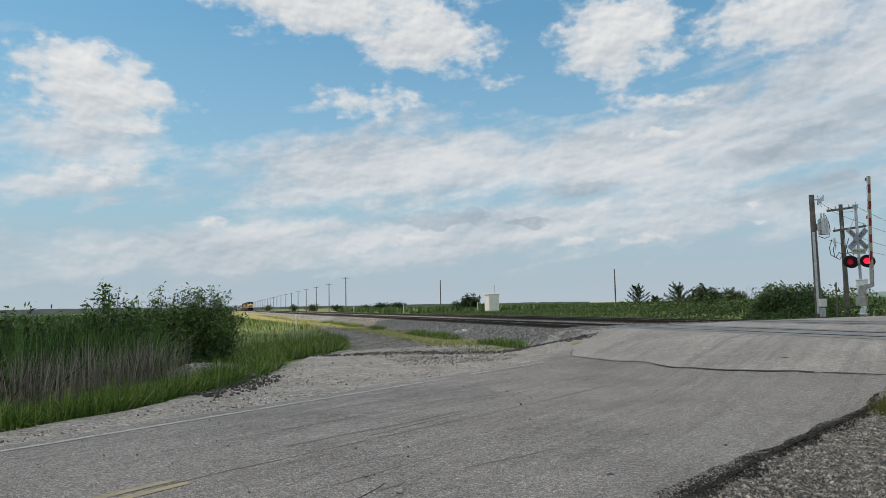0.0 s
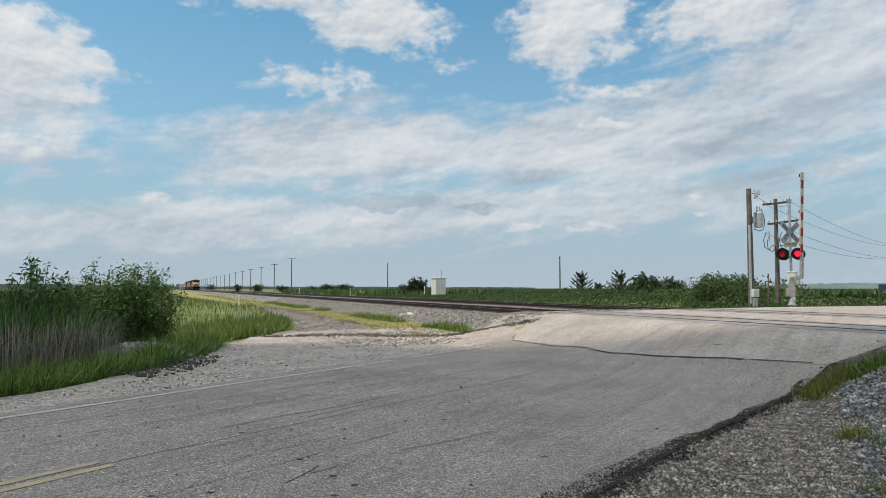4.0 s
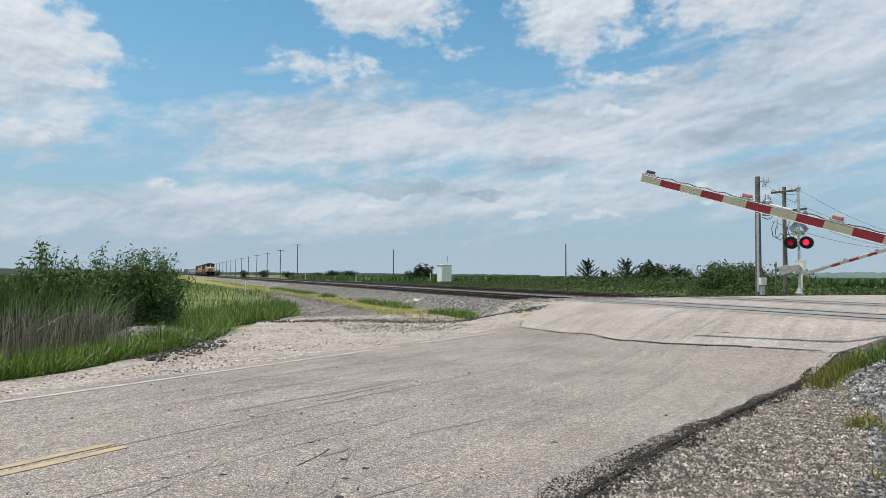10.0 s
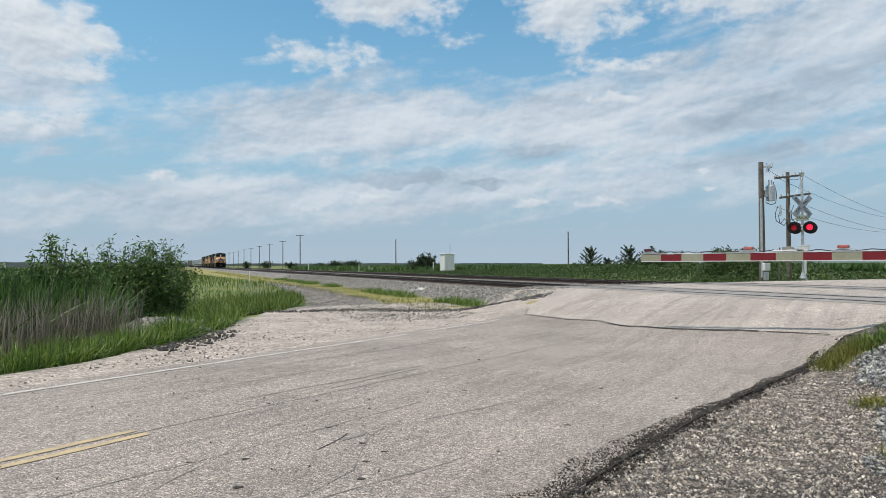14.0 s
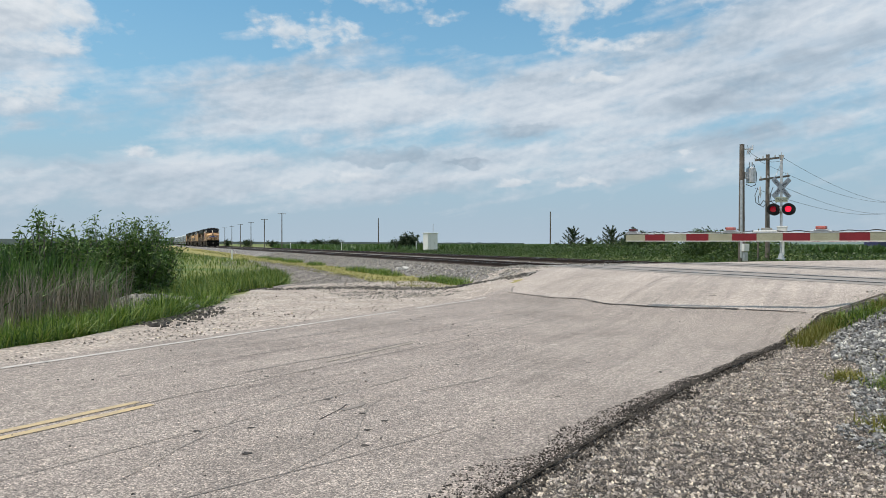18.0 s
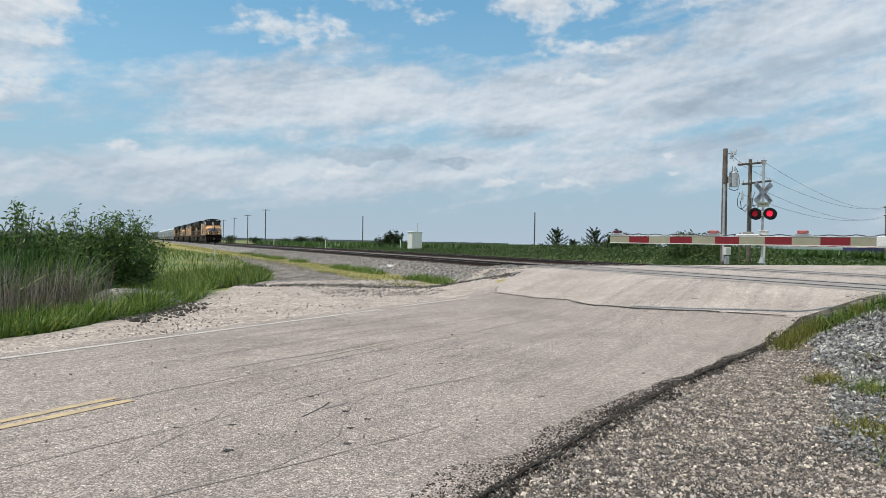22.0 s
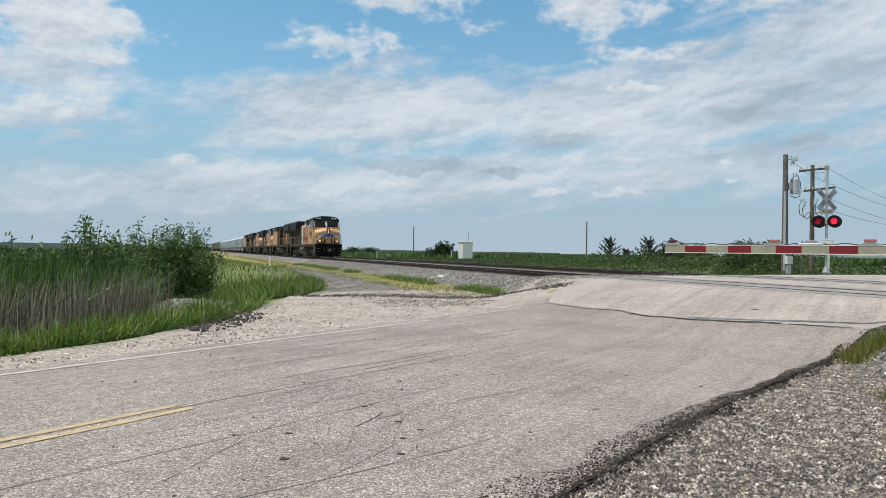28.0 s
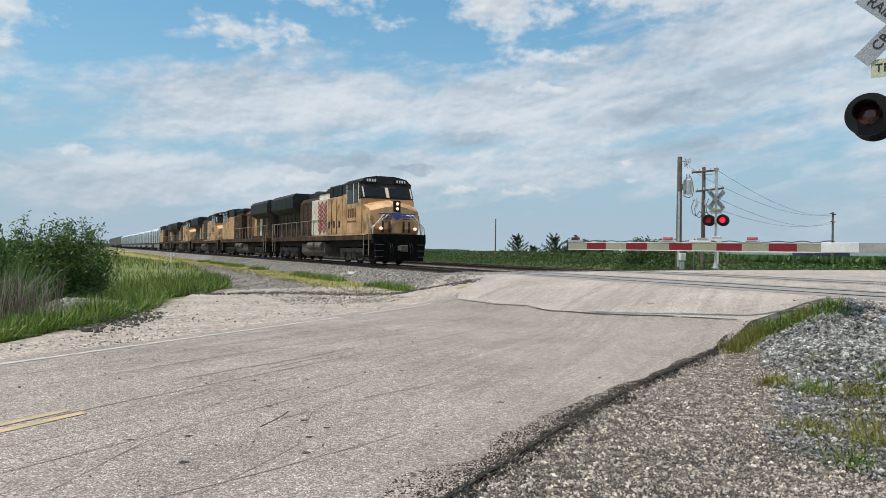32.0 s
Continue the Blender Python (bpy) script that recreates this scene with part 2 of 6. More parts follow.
def surface(name, colors, scale=6.0, rough=0.85, metal=0.0, bump=0.2, fine=None, detail=6.0, island=0.0, coat=0.0, speck=None, stain=None, cells=None, streak=0.0, spec=None):
    """A procedural surface: a ramp of colours over noise, a finer grain, stains and relief."""
    if name in MATS:
        return MATS[name]
    m = bpy.data.materials.new(name)
    m.use_nodes = True
    t = m.node_tree
    t.nodes.clear()
    n = Nodes(t)
    co = n("TexCoord").outputs["Object"]
    a = n.noise(co, scale, detail, 0.6)
    k = len(colors)
    col = n.ramp(a, [(0.30 + 0.40 * i / max(1, k - 1), c) for i, c in enumerate(colors)])
    grain = n.noise(co, fine or scale * 9, 3, 0.6)
    col = n.mix(0.55, col, n.ramp(grain, ((0.25, (0.45, 0.45, 0.45)), (0.75, (1.0, 1.0, 1.0)))), "MULTIPLY")
    col = n.mix(0.35, col, n.mix(1.0, col, rgb(1.6, 1.6, 1.6), "MULTIPLY"))
    if streak:                                  # wheel-worn streaks along the road
        q = n("SeparateXYZ", {0: co}).outputs
        s_ = n.math("ADD", n.math("MULTIPLY", q[0], math.sin(radians(37.0)) * 0.16), n.math("MULTIPLY", q[1], math.cos(radians(37.0)) * 0.16))
        o_ = n.math("SUBTRACT", n.math("MULTIPLY", q[0], math.cos(radians(37.0)) * 4.6), n.math("MULTIPLY", q[1], math.sin(radians(37.0)) * 4.6))
        lines = n.noise(n("CombineXYZ", {0: s_, 1: o_, 2: 0.0}).outputs[0], 1.0, 7, 0.7, 0.6)
        col = n.mix(streak, col, n.mix(1.0, col, n.ramp(lines, ((0.30, (0.55, 0.55, 0.56)), (0.48, (0.95, 0.95, 0.95)), (0.70, (1.25, 1.24, 1.22)))), "MULTIPLY"))
    relief = n.math("ADD", n.math("MULTIPLY", a, 0.6), n.math("MULTIPLY", grain, 0.5))
    if cells:                                   # single stones: each its own tone; shade in their gaps is put into colour
        for sc, power in cells:
            vo = n("TexVoronoi", {"Vector": co, "Scale": sc})
            tone_ = n("SeparateXYZ", {0: vo.outputs["Color"]}).outputs[0]
            col = n.mix(power, col, n.mix(1.0, col, n.ramp(tone_, ((0.0, (0.30, 0.30, 0.30)), (0.45, (0.85, 0.85, 0.85)), (0.8, (1.35, 1.34, 1.32)), (1.0, (2.2, 2.15, 2.1)))), "MULTIPLY"))
            col = n.mix(n.math("MULTIPLY", n.ramp(vo.outputs["Distance"], ((0.5, (0, 0, 0)), (0.85, (1, 1, 1)))), power * 0.8), col, rgb(0.03, 0.028, 0.026))
            relief = n.math("SUBTRACT", relief, n.math("MULTIPLY", vo.outputs["Distance"], 0.7))
    if speck:
        sc, amount, c = speck
        v = n("TexVoronoi", {"Vector": co, "Scale": sc}).outputs[0]
        col = n.mix(n.math("MULTIPLY", n.math("LESS_THAN", v, amount), 0.8), col, rgb(*c))
    if stain:
        sc, lo, c, power = stain
        s = n.noise(co, sc, 5, 0.65)
        col = n.mix(n.math("MULTIPLY", n.ramp(s, ((lo, (0, 0, 0)), (min(0.99, lo + 0.16), (1, 1, 1)))), power), col, rgb(*c))
    if island:
        r = n("NewGeometry").outputs["Random Per Island"]
        col = n.mix(island, col, n.mix(1.0, col, n.ramp(r, ((0.0, (0.35, 0.35, 0.32)), (0.5, (0.9, 0.9, 0.9)), (1.0, (1.9, 1.85, 1.6)))), "MULTIPLY"))
    rv = n.ramp(grain, ((0.2, (max(0, rough - 0.12),) * 3), (0.8, (min(1, rough + 0.08),) * 3)))
    b = n("BsdfPrincipled", {"Base Color": col, "Roughness": rv, "Metallic": metal})
    if spec is not None:
        b.inputs["Specular IOR Level"].default_value = spec
    if coat:
        b.inputs["Coat Weight"].default_value = coat
    if bump:
        bp = n("Bump", {"Height": relief, "Strength": bump, "Distance": 0.02})
        t.links.new(bp.outputs[0], b.inputs["Normal"])
    o = t.nodes.new("ShaderNodeOutputMaterial")
    t.links.new(b.outputs[0], o.inputs[0])
    MATS[name] = m
    return m


def glow(name, color, power):
    if name not in MATS:
        m = bpy.data.materials.new(name)
        m.use_nodes = True
        m.node_tree.nodes["Principled BSDF"].inputs["Base Color"].default_value = rgb(*color)
        m.node_tree.nodes["Principled BSDF"].inputs["Emission Color"].default_value = rgb(*color)
        m.node_tree.nodes["Principled BSDF"].inputs["Emission Strength"].default_value = power
        MATS[name] = m
    return MATS[name]


def leaf_mat(name, colors, scale=0.8):
    """Leaves and blades: each island its own green, some light comes through."""
    if name in MATS:
        return MATS[name]
    m = bpy.data.materials.new(name)
    m.use_nodes = True
    t = m.node_tree
    t.nodes.clear()
    n = Nodes(t)
    r = n("NewGeometry").outputs["Random Per Island"]
    patch = n.noise(n("TexCoord").outputs["Object"], scale, 3)
    k = len(colors)
    col = n.ramp(n.math("ADD", n.math("MULTIPLY", r, 0.6), n.math("MULTIPLY", patch, 0.4)), [(0.1 + 0.75 * i / (k - 1), c) for i, c in enumerate(colors)])
    b = n("BsdfPrincipled", {"Base Color": col, "Roughness": 0.55})
    tr = n("BsdfTranslucent", {"Color": col})
    mx = n("MixShader", {0: 0.25, 1: b.outputs[0], 2: tr.outputs[0]})
    o = t.nodes.new("ShaderNodeOutputMaterial")
    t.links.new(mx.outputs[0], o.inputs[0])
    MATS[name] = m
    return m


# ---- building blocks ----
def part(name, bm, material, parent=None, label="", m=None):
    """Links a bmesh as one mesh object, under a thing or under a part."""
    me = bpy.data.meshes.new(name)
    bm.to_mesh(me)
    bm.free()
    for k in (material if isinstance(material, (list, tuple)) else [material]):
        me.materials.append(k)
    ob = new(name, me)
    if parent is not None:
        ob.parent = parent
    if m is not None:
        ob.matrix_basis = m
    return tagged(ob, label)


def mesh_of(name, verts, faces, material, parent=None, label="", smooth_=False, mats=None):
    me = bpy.data.meshes.new(name)
    me.from_pydata(verts, [], faces)
    for k in (material if isinstance(material, (list, tuple)) else [material]):
        me.materials.append(k)
    if mats is not None:
        me.polygons.foreach_set("material_index", mats)
    if smooth_:
        me.polygons.foreach_set("use_smooth", [True] * len(me.polygons))
    me.update()
    ob = new(name, me)
    if parent is not None:
        ob.parent = parent
    return tagged(ob, label)


def box(bm, x0, x1, y0, y1, z0, z1, bevel=0.0, m=None):
    r = bmesh.ops.create_cube(bm, size=1.0)
    vs = r["verts"]
    mm = Matrix.Translation(((x0 + x1) / 2, (y0 + y1) / 2, (z0 + z1) / 2)) @ Matrix.Diagonal((x1 - x0, y1 - y0, z1 - z0, 1))
    bmesh.ops.transform(bm, matrix=mm, verts=vs)
    if bevel:
        es = {e for v in vs for e in v.link_edges}
        vs = bmesh.ops.bevel(bm, geom=list(es), offset=bevel, segments=2, affect="EDGES", profile=0.5)["verts"]
    if m is not None:
        bmesh.ops.transform(bm, matrix=m, verts=vs)
    return bm


def rod(bm, a, b, r0, r1=None, seg=10):
    """A round rod from a to b."""
    a, b = Vector(a), Vector(b)
    m = Matrix.Translation((a + b) / 2) @ (b - a).to_track_quat("Z", "Y").to_matrix().to_4x4()
    bmesh.ops.create_cone(bm, cap_ends=True, segments=seg, radius1=r0, radius2=r0 if r1 is None else r1, depth=(b - a).length, matrix=m)
    return bm


def tube(bm, pts, r, seg=6):
    """One connected round tube through the points."""
    pts = [Vector(p) for p in pts]
    rings = []
    for i, p in enumerate(pts):
        d = (pts[min(i + 1, len(pts) - 1)] - pts[max(i - 1, 0)]).normalized()
        a = d.cross(Vector((0.31, 0.17, 0.93))).normalized()
        c = d.cross(a)
        rings.append([bm.verts.new(p + (a * math.cos(2 * math.pi * k / seg) + c * math.sin(2 * math.pi * k / seg)) * r) for k in range(seg)])
    for u, v in zip(rings, rings[1:]):
        for k in range(seg):
            bm.faces.new((u[k], u[(k + 1) % seg], v[(k + 1) % seg], v[k]))
    bm.faces.new(rings[0][::-1])
    bm.faces.new(rings[-1])
    return bm


def profile(bm, outline, y0, y1, bevel=0.0):
    """An outline in x, z drawn out along y."""
    a = [bm.verts.new((x, y0, z)) for x, z in outline]
    b = [bm.verts.new((x, y1, z)) for x, z in outline]
    fs = [bm.faces.new(a[::-1]), bm.faces.new(b)]
    for i in range(len(a)):
        j = (i + 1) % len(a)
        fs.append(bm.faces.new((a[i], a[j], b[j], b[i])))
    bmesh.ops.recalc_face_normals(bm, faces=fs)
    if bevel:
        es = {e for f in fs for e in f.edges}
        bmesh.ops.bevel(bm, geom=list(es), offset=bevel, segments=2, affect="EDGES")
    return bm


def B():
    return bmesh.new()


def empty(name, m=None, **tags):
    ob = new(name)
    ob.empty_display_size = 0.2
    if m is not None:
        ob.matrix_basis = m
    return tagged(ob, **tags)


def sheet(name, rows, mat, lift, cross=12, step=0.5, jag=0.0, jag_scale=1.2, kind="structure", label="", category="", skirt=0.0, relief=0.0, edge=0.0):
    """A sheet laid on the ground between two edges; rows: pairs of points (left, right). jag: ragged edges."""
    L, R = [], []
    for (a0, b0), (a1, b1) in zip(rows, rows[1:]):
        k = max(1, int(max((Vector(a1) - Vector(a0)).length, (Vector(b1) - Vector(b0)).length) / step))
        for i in range(k):
            L.append(Vector(a0).lerp(Vector(a1), i / k))
            R.append(Vector(b0).lerp(Vector(b1), i / k))
    L.append(Vector(rows[-1][0]))
    R.append(Vector(rows[-1][1]))
    verts, faces = [], []
    for a, b in zip(L, R):
        if jag:
            n = (b - a).normalized()
            a = a + n * (noise.noise((a.x * jag_scale, a.y * jag_scale, 3.1)) + 0.5 * noise.noise((a.x * jag_scale * 3.7, a.y * jag_scale * 3.7, 8.1))) * jag
            b = b + n * (noise.noise((b.x * jag_scale, b.y * jag_scale, 5.7)) + 0.5 * noise.noise((b.x * jag_scale * 3.7, b.y * jag_scale * 3.7, 2.2))) * jag
        for j in range(cross + 1):
            p = a.lerp(b, j / cross)
            z = ground_z(p.x, p.y) + lift
            if relief:
                z += relief * noise.noise((p.x * 0.9, p.y * 0.9, 0.5))
            if j in (0, cross):
                z -= edge
            verts.append((p.x, p.y, z))
        if skirt:
            verts.append((b.x, b.y, ground_z(b.x, b.y) + lift - skirt))
            verts.append((a.x, a.y, ground_z(a.x, a.y) + lift - skirt))
    c = cross + 1 + (2 if skirt else 0)
    for i in range(len(L) - 1):
        for j in range(cross):
            faces.append((i * c + j, i * c + j + 1, (i + 1) * c + j + 1, (i + 1) * c + j))
        if skirt:
            faces.append((i * c + cross, i * c + cross + 1, (i + 1) * c + cross + 1, (i + 1) * c + cross))
            faces.append((i * c, (i + 1) * c, (i + 1) * c + cross + 2, i * c + cross + 2))
    ob = mesh_of(name, verts, faces, mat, smooth_=not skirt)
    return tagged(ob, label, category, kind=kind)


def stone_mat(name, colors):
    m = surface(name, colors, 9.0, 0.9, bump=0.3, island=0.75)
    return m


def stones(name, spots, sizes, mat, label, category, small=False):
    """Broken stones, each a rough lump, in one mesh."""
    g = (1 + 5 ** 0.5) / 2
    ico = np.array([(-1, g, 0), (1, g, 0), (-1, -g, 0), (1, -g, 0), (0, -1, g), (0, 1, g), (0, -1, -g), (0, 1, -g), (g, 0, -1), (g, 0, 1), (-g, 0, -1), (-g, 0, 1)]) / 1.9
    tri = np.array([(0, 11, 5), (0, 5, 1), (0, 1, 7), (0, 7, 10), (0, 10, 11), (1, 5, 9), (5, 11, 4), (11, 10, 2), (10, 7, 6), (7, 1, 8), (3, 9, 4), (3, 4, 2), (3, 2, 6), (3, 6, 8), (3, 8, 9), (4, 9, 5), (2, 4, 11), (6, 2, 10), (8, 6, 7), (9, 8, 1)])
    if small:                                   # grains: eight faces are enough
        ico = np.array([(1, 0, 0), (-1, 0, 0), (0, 1, 0), (0, -1, 0), (0, 0, 1), (0, 0, -1)]) * 1.12
        tri = np.array([(0, 2, 4), (2, 1, 4), (1, 3, 4), (3, 0, 4), (2, 0, 5), (1, 2, 5), (3, 1, 5), (0, 3, 5)])
    c = len(ico)
    r = np.random.default_rng(len(spots))
    n = len(spots)
    v = ico[None] * r.uniform(0.6, 1.25, (n, c, 1)) * r.uniform(0.55, 1.3, (n, 1, 3)) * np.array([1, 1, 0.75])
    q, _ = np.linalg.qr(r.normal(size=(n, 3, 3)))
    v = np.einsum("nij,nkj->nki", q, v) * np.asarray(sizes)[:, None, None] * 0.5
    v += spots[:, None, :]
    f = (tri[None] + (np.arange(n) * c)[:, None, None]).reshape(-1, 3)
    ob = mesh_of(name, v.reshape(-1, 3).tolist(), f.tolist(), mat)
    return tagged(ob, label, category, kind="stuff")

# ---- ground, road and tracks ----
M_FIELD = surface("meadow", [(0.045, 0.085, 0.018), (0.085, 0.13, 0.025), (0.16, 0.17, 0.045), (0.22, 0.20, 0.07)], 0.35, 0.95, bump=0.3, fine=9)
M_ROAD = surface("old_asphalt", [(0.275, 0.240, 0.217), (0.352, 0.308, 0.280), (0.415, 0.366, 0.332)], 0.45, 0.92, bump=0.6, fine=140, cells=((88, 0.72), (40, 0.26)), stain=(0.7, 0.62, (0.12, 0.108, 0.10), 0.3), streak=0.5)
M_APPROACH = surface("worn_asphalt", [(0.325, 0.285, 0.256), (0.395, 0.348, 0.314), (0.455, 0.404, 0.366)], 0.6, 0.92, bump=0.4, fine=60, cells=((62, 0.5), (28, 0.2)), stain=(0.5, 0.60, (0.17, 0.155, 0.14), 0.4), streak=0.5)
M_DIRT = surface("dirt_gravel", [(0.32, 0.275, 0.24), (0.39, 0.34, 0.30), (0.45, 0.40, 0.355)], 1.1, 0.95, bump=0.6, fine=45, cells=((30, 0.45), (13, 0.25)), stain=(0.9, 0.6, (0.15, 0.13, 0.115), 0.5))
M_LANE = surface("grey_gravel", [(0.125, 0.110, 0.100), (0.20, 0.178, 0.162), (0.29, 0.262, 0.235)], 0.8, 0.95, bump=0.8, fine=28, cells=((16, 0.7), (7, 0.4)))
M_SHOULDER = surface("shoulder_gravel", [(0.038, 0.032, 0.028), (0.090, 0.077, 0.067), (0.18, 0.157, 0.138)], 1.5, 0.95, bump=1.0, fine=60, cells=((46, 0.85), (22, 0.7)), stain=(1.0, 0.57, (0.06, 0.05, 0.042), 0.6))
M_BALLAST = surface("ballast", [(0.14, 0.132, 0.128), (0.21, 0.20, 0.192), (0.30, 0.285, 0.268)], 1.6, 0.95, bump=1.0, fine=20, cells=((13, 0.85), (6, 0.5)))
M_LINE = surface("worn_white_paint", [(0.30, 0.275, 0.25), (0.44, 0.41, 0.385), (0.54, 0.51, 0.48)], 6, 0.8, bump=0.15)
M_YELLOW = surface("worn_yellow_paint", [(0.33, 0.27, 0.20), (0.43, 0.335, 0.20), (0.50, 0.385, 0.22)], 6, 0.8, bump=0.15)
M_TAR = surface("crumbled_tar", [(0.016, 0.014, 0.013), (0.035, 0.03, 0.027), (0.07, 0.06, 0.052)], 5, 0.9, bump=0.9, fine=40)
M_RAIL = surface("rail_steel", [(0.028, 0.018, 0.014), (0.045, 0.028, 0.022), (0.07, 0.043, 0.033)], 5, 0.75, 0.3, bump=0.1)
M_HEAD = surface("polished_rail_head", [(0.32, 0.31, 0.30), (0.45, 0.44, 0.43)], 3, 0.32, 0.9, bump=0.0)
M_TIE = surface("creosoted_tie", [(0.05, 0.042, 0.036), (0.10, 0.085, 0.072), (0.15, 0.13, 0.11)], 4, 0.9, bump=0.4, island=0.5)
M_PANEL = surface("crossing_rubber", [(0.17, 0.155, 0.145), (0.25, 0.228, 0.21), (0.33, 0.30, 0.275)], 2.0, 0.85, bump=0.2)


def base_z(x, y):
    d, w = x * TN.x + y * TN.y, x * TU.x + y * TU.y
    r = math.hypot(x, y)
    low = 0.05 + 0.3 * smooth(9.8, 12.5, d) * (1 - smooth(21.5, 23.0, d)) + 0.15 * smooth(60, 200, r) * (1 - smooth(300, 500, r))
    far = 0.28 * smooth(26.5, 60, d)
    return ground_z(x, y) - low + far * 0.2


def make_ground():
    rs = [0.0] + [1.2 * 1.062 ** i for i in range(137)]
    rs = [r for r in rs if r < 4300] + [4300.0]
    angs = []
    a = -180.0
    while a < 180.0:
        angs.append(a)
        a += 0.75 if -48 <= a < 66 else 4.0
    verts = [(0.0, 0.0, base_z(0, 0))]
    for r in rs[1:]:
        for a in angs:
            x, y = r * math.sin(radians(a)), r * math.cos(radians(a))
            verts.append((x, y, base_z(x, y) if r < 900 else 0.0))
    n = len(angs)
    faces = [(0, 1 + (j + 1) % n, 1 + j) for j in range(n)]
    for i in range(len(rs) - 2):
        for j in range(n):
            k = (j + 1) % n
            p = 1 + i * n
            faces.append((p + j, p + k, p + n + k, p + n + j))
    return tagged(mesh_of("ground", verts, faces, M_FIELD, smooth_=True), "flat green meadow reaching the horizon", "ground", kind="structure")


ground = make_ground()

# right edge of the old asphalt: distance along the road, offset
EDGE = ((-90, -2.4), (-20, -2.3), (1.5, -2.05), (3.3, -2.0), (5.0, -1.91), (7.2, -1.73), (9.6, -1.42), (11.2, -1.08), (12.05, -0.93), (12.8, -0.73), (14.6, -0.5))


def edge_at(s):
    for (s0, o0), (s1, o1) in zip(EDGE, EDGE[1:]):
        if s <= s1:
            return o0 + (o1 - o0) * (s - s0) / (s1 - s0)
    return EDGE[-1][1]


sheet("shoulder", [(road(s, edge_at(s) - 0.6), road(s, 9.0)) for s in (-60, -20, -6, 0, 3, 6, 9, 11, 13, 15, 17)], M_SHOULDER, 0.0, 40, 0.3, relief=0.05, label="gravel road shoulder of brown and grey pebbles", category="shoulder")
sheet("pull_out", [(road(s, o), road(s, -8.9)) for s, o in ((-60, -10.6), (-10, -10.3), (3, -10.5), (4.8, -10.65), (5.9, -11.0), (7.1, -11.6), (8.4, -12.1), (9.8, -13.0), (11.3, -14.0), (13.1, -15.8), (15.4, -17.2), (17.2, -17.8), (19.0, -17.6), (21.0, -17.0), (22.4, -15.6), (22.9, -13.9), (22.4, -11.6), (21.6, -10.0))], M_DIRT, 0.008, 30, 0.35, jag=0.22, relief=0.03, label="pale dirt and gravel pull-out beside the road", category="pull-out")
M_STRIP = surface("yellowed_turf", [(0.13, 0.14, 0.03), (0.20, 0.19, 0.045), (0.27, 0.235, 0.075), (0.30, 0.265, 0.14)], 0.9, 0.95, bump=0.4, fine=25)
LANE = ((23.6, 3.5, 7.9), (25, 3.8, 8.0), (30, 5.0, 8.2), (34, 5.7, 8.5), (44, 6.8, 9.2), (54, 7.3, 9.0), (66, 8.0, 8.3))
sheet("gravel_lane", [(along(w, a), along(w, b)) for w, a, b in LANE], M_LANE, -0.004, 14, 0.8, jag=0.45, relief=0.02, label="grey gravel service lane along the tracks", category="lane")
sheet("turf_strip", [(along(w, a), along(w, 11.1)) for w, a in ((8.0, 9.1), (20, 8.6), (23.5, 8.0), (26, 8.0), (30, 8.2), (36, 8.6), (44, 9.1), (54, 8.9), (66, 8.1), (90, 6.5), (150, 2.5), (400, 1.5))], M_STRIP, 0.004, 14, 0.7, jag=0.4, relief=0.02, label="yellowed turf between the lane and the ballast", category="turf")
ballast_bed = sheet("ballast_bed", [(along(w, 10.85), along(w, 22.7)) for w in (-70, -30, -10, 0, 10, 20, 30, 45, 60, 90, 140, 240, 420, 700)], M_BALLAST, 0.01, 36, 0.8, jag=0.25, skirt=0.25, label="raised bed of grey crushed-stone ballast", category="ballast")
road_ob = sheet("road", [(road(s, -9.35), road(s, edge_at(s))) for s in (-90, -40, -15, -5, 0, 2, 5, 7.2, 9.8, 12.6, 14.6, 15.4, 17.0, 18.2)], M_ROAD, 0.03, 16, 0.07, jag=0.075, jag_scale=3.2, skirt=0.10, label="weathered grey asphalt road with a crumbling edge", category="road")
APPROACH = [(road(*a), road(*b)) for a, b in (((12.88, -0.92), (12.85, -0.72)), ((13.26, -1.54), (12.95, -0.55)), ((13.65, -2.55), (13.05, -0.4)), ((14.05, -3.7), (13.15, -0.2)), ((14.6, -5.0), (13.25, 0.0)), ((15.4, -5.85), (13.35, 0.2)), ((15.9, -7.0), (13.45, 0.4)), ((16.95, -8.63), (13.55, 0.55)), ((17.9, -9.1), (13.65, 0.68)), ((19.5, -9.35), (13.75, 0.8)))]
APPROACH += [(along(a, d0), along(b, d1)) for a, d0, b, d1 in ((19.8, 11.9, 6.7, 12.0), (20.5, 13.6, 6.4, 13.6), (21.6, 17.5, 6.3, 17.5), (22.5, 21.5, 6.6, 21.5), (22.8, 25, 7.2, 25), (22.9, 34, 9, 34), (23, 60, 11, 60), (23, 160, 11.5, 160))]
approach = sheet("crossing_approach", APPROACH, M_APPROACH, 0.04, 44, 0.22, jag=0.05, skirt=0.06, label="pale worn asphalt ramp over the tracks", category="road")


def stripe(name, s0, s1, o, width, mat, label, wobble=0.012):
    rows = []
    k = max(2, int((s1 - s0) / 0.25))
    for i in range(k + 1):
        s = s0 + (s1 - s0) * i / k
        e = wobble * noise.noise((s * 1.7, o, 0.0))
        rows.append((road(s, o - width / 2 + e), road(s, o + width / 2 + e)))
    return sheet(name, rows, mat, 0.036, 1, 0.3, label=label, category="road marking", jag=0.012, jag_scale=6)


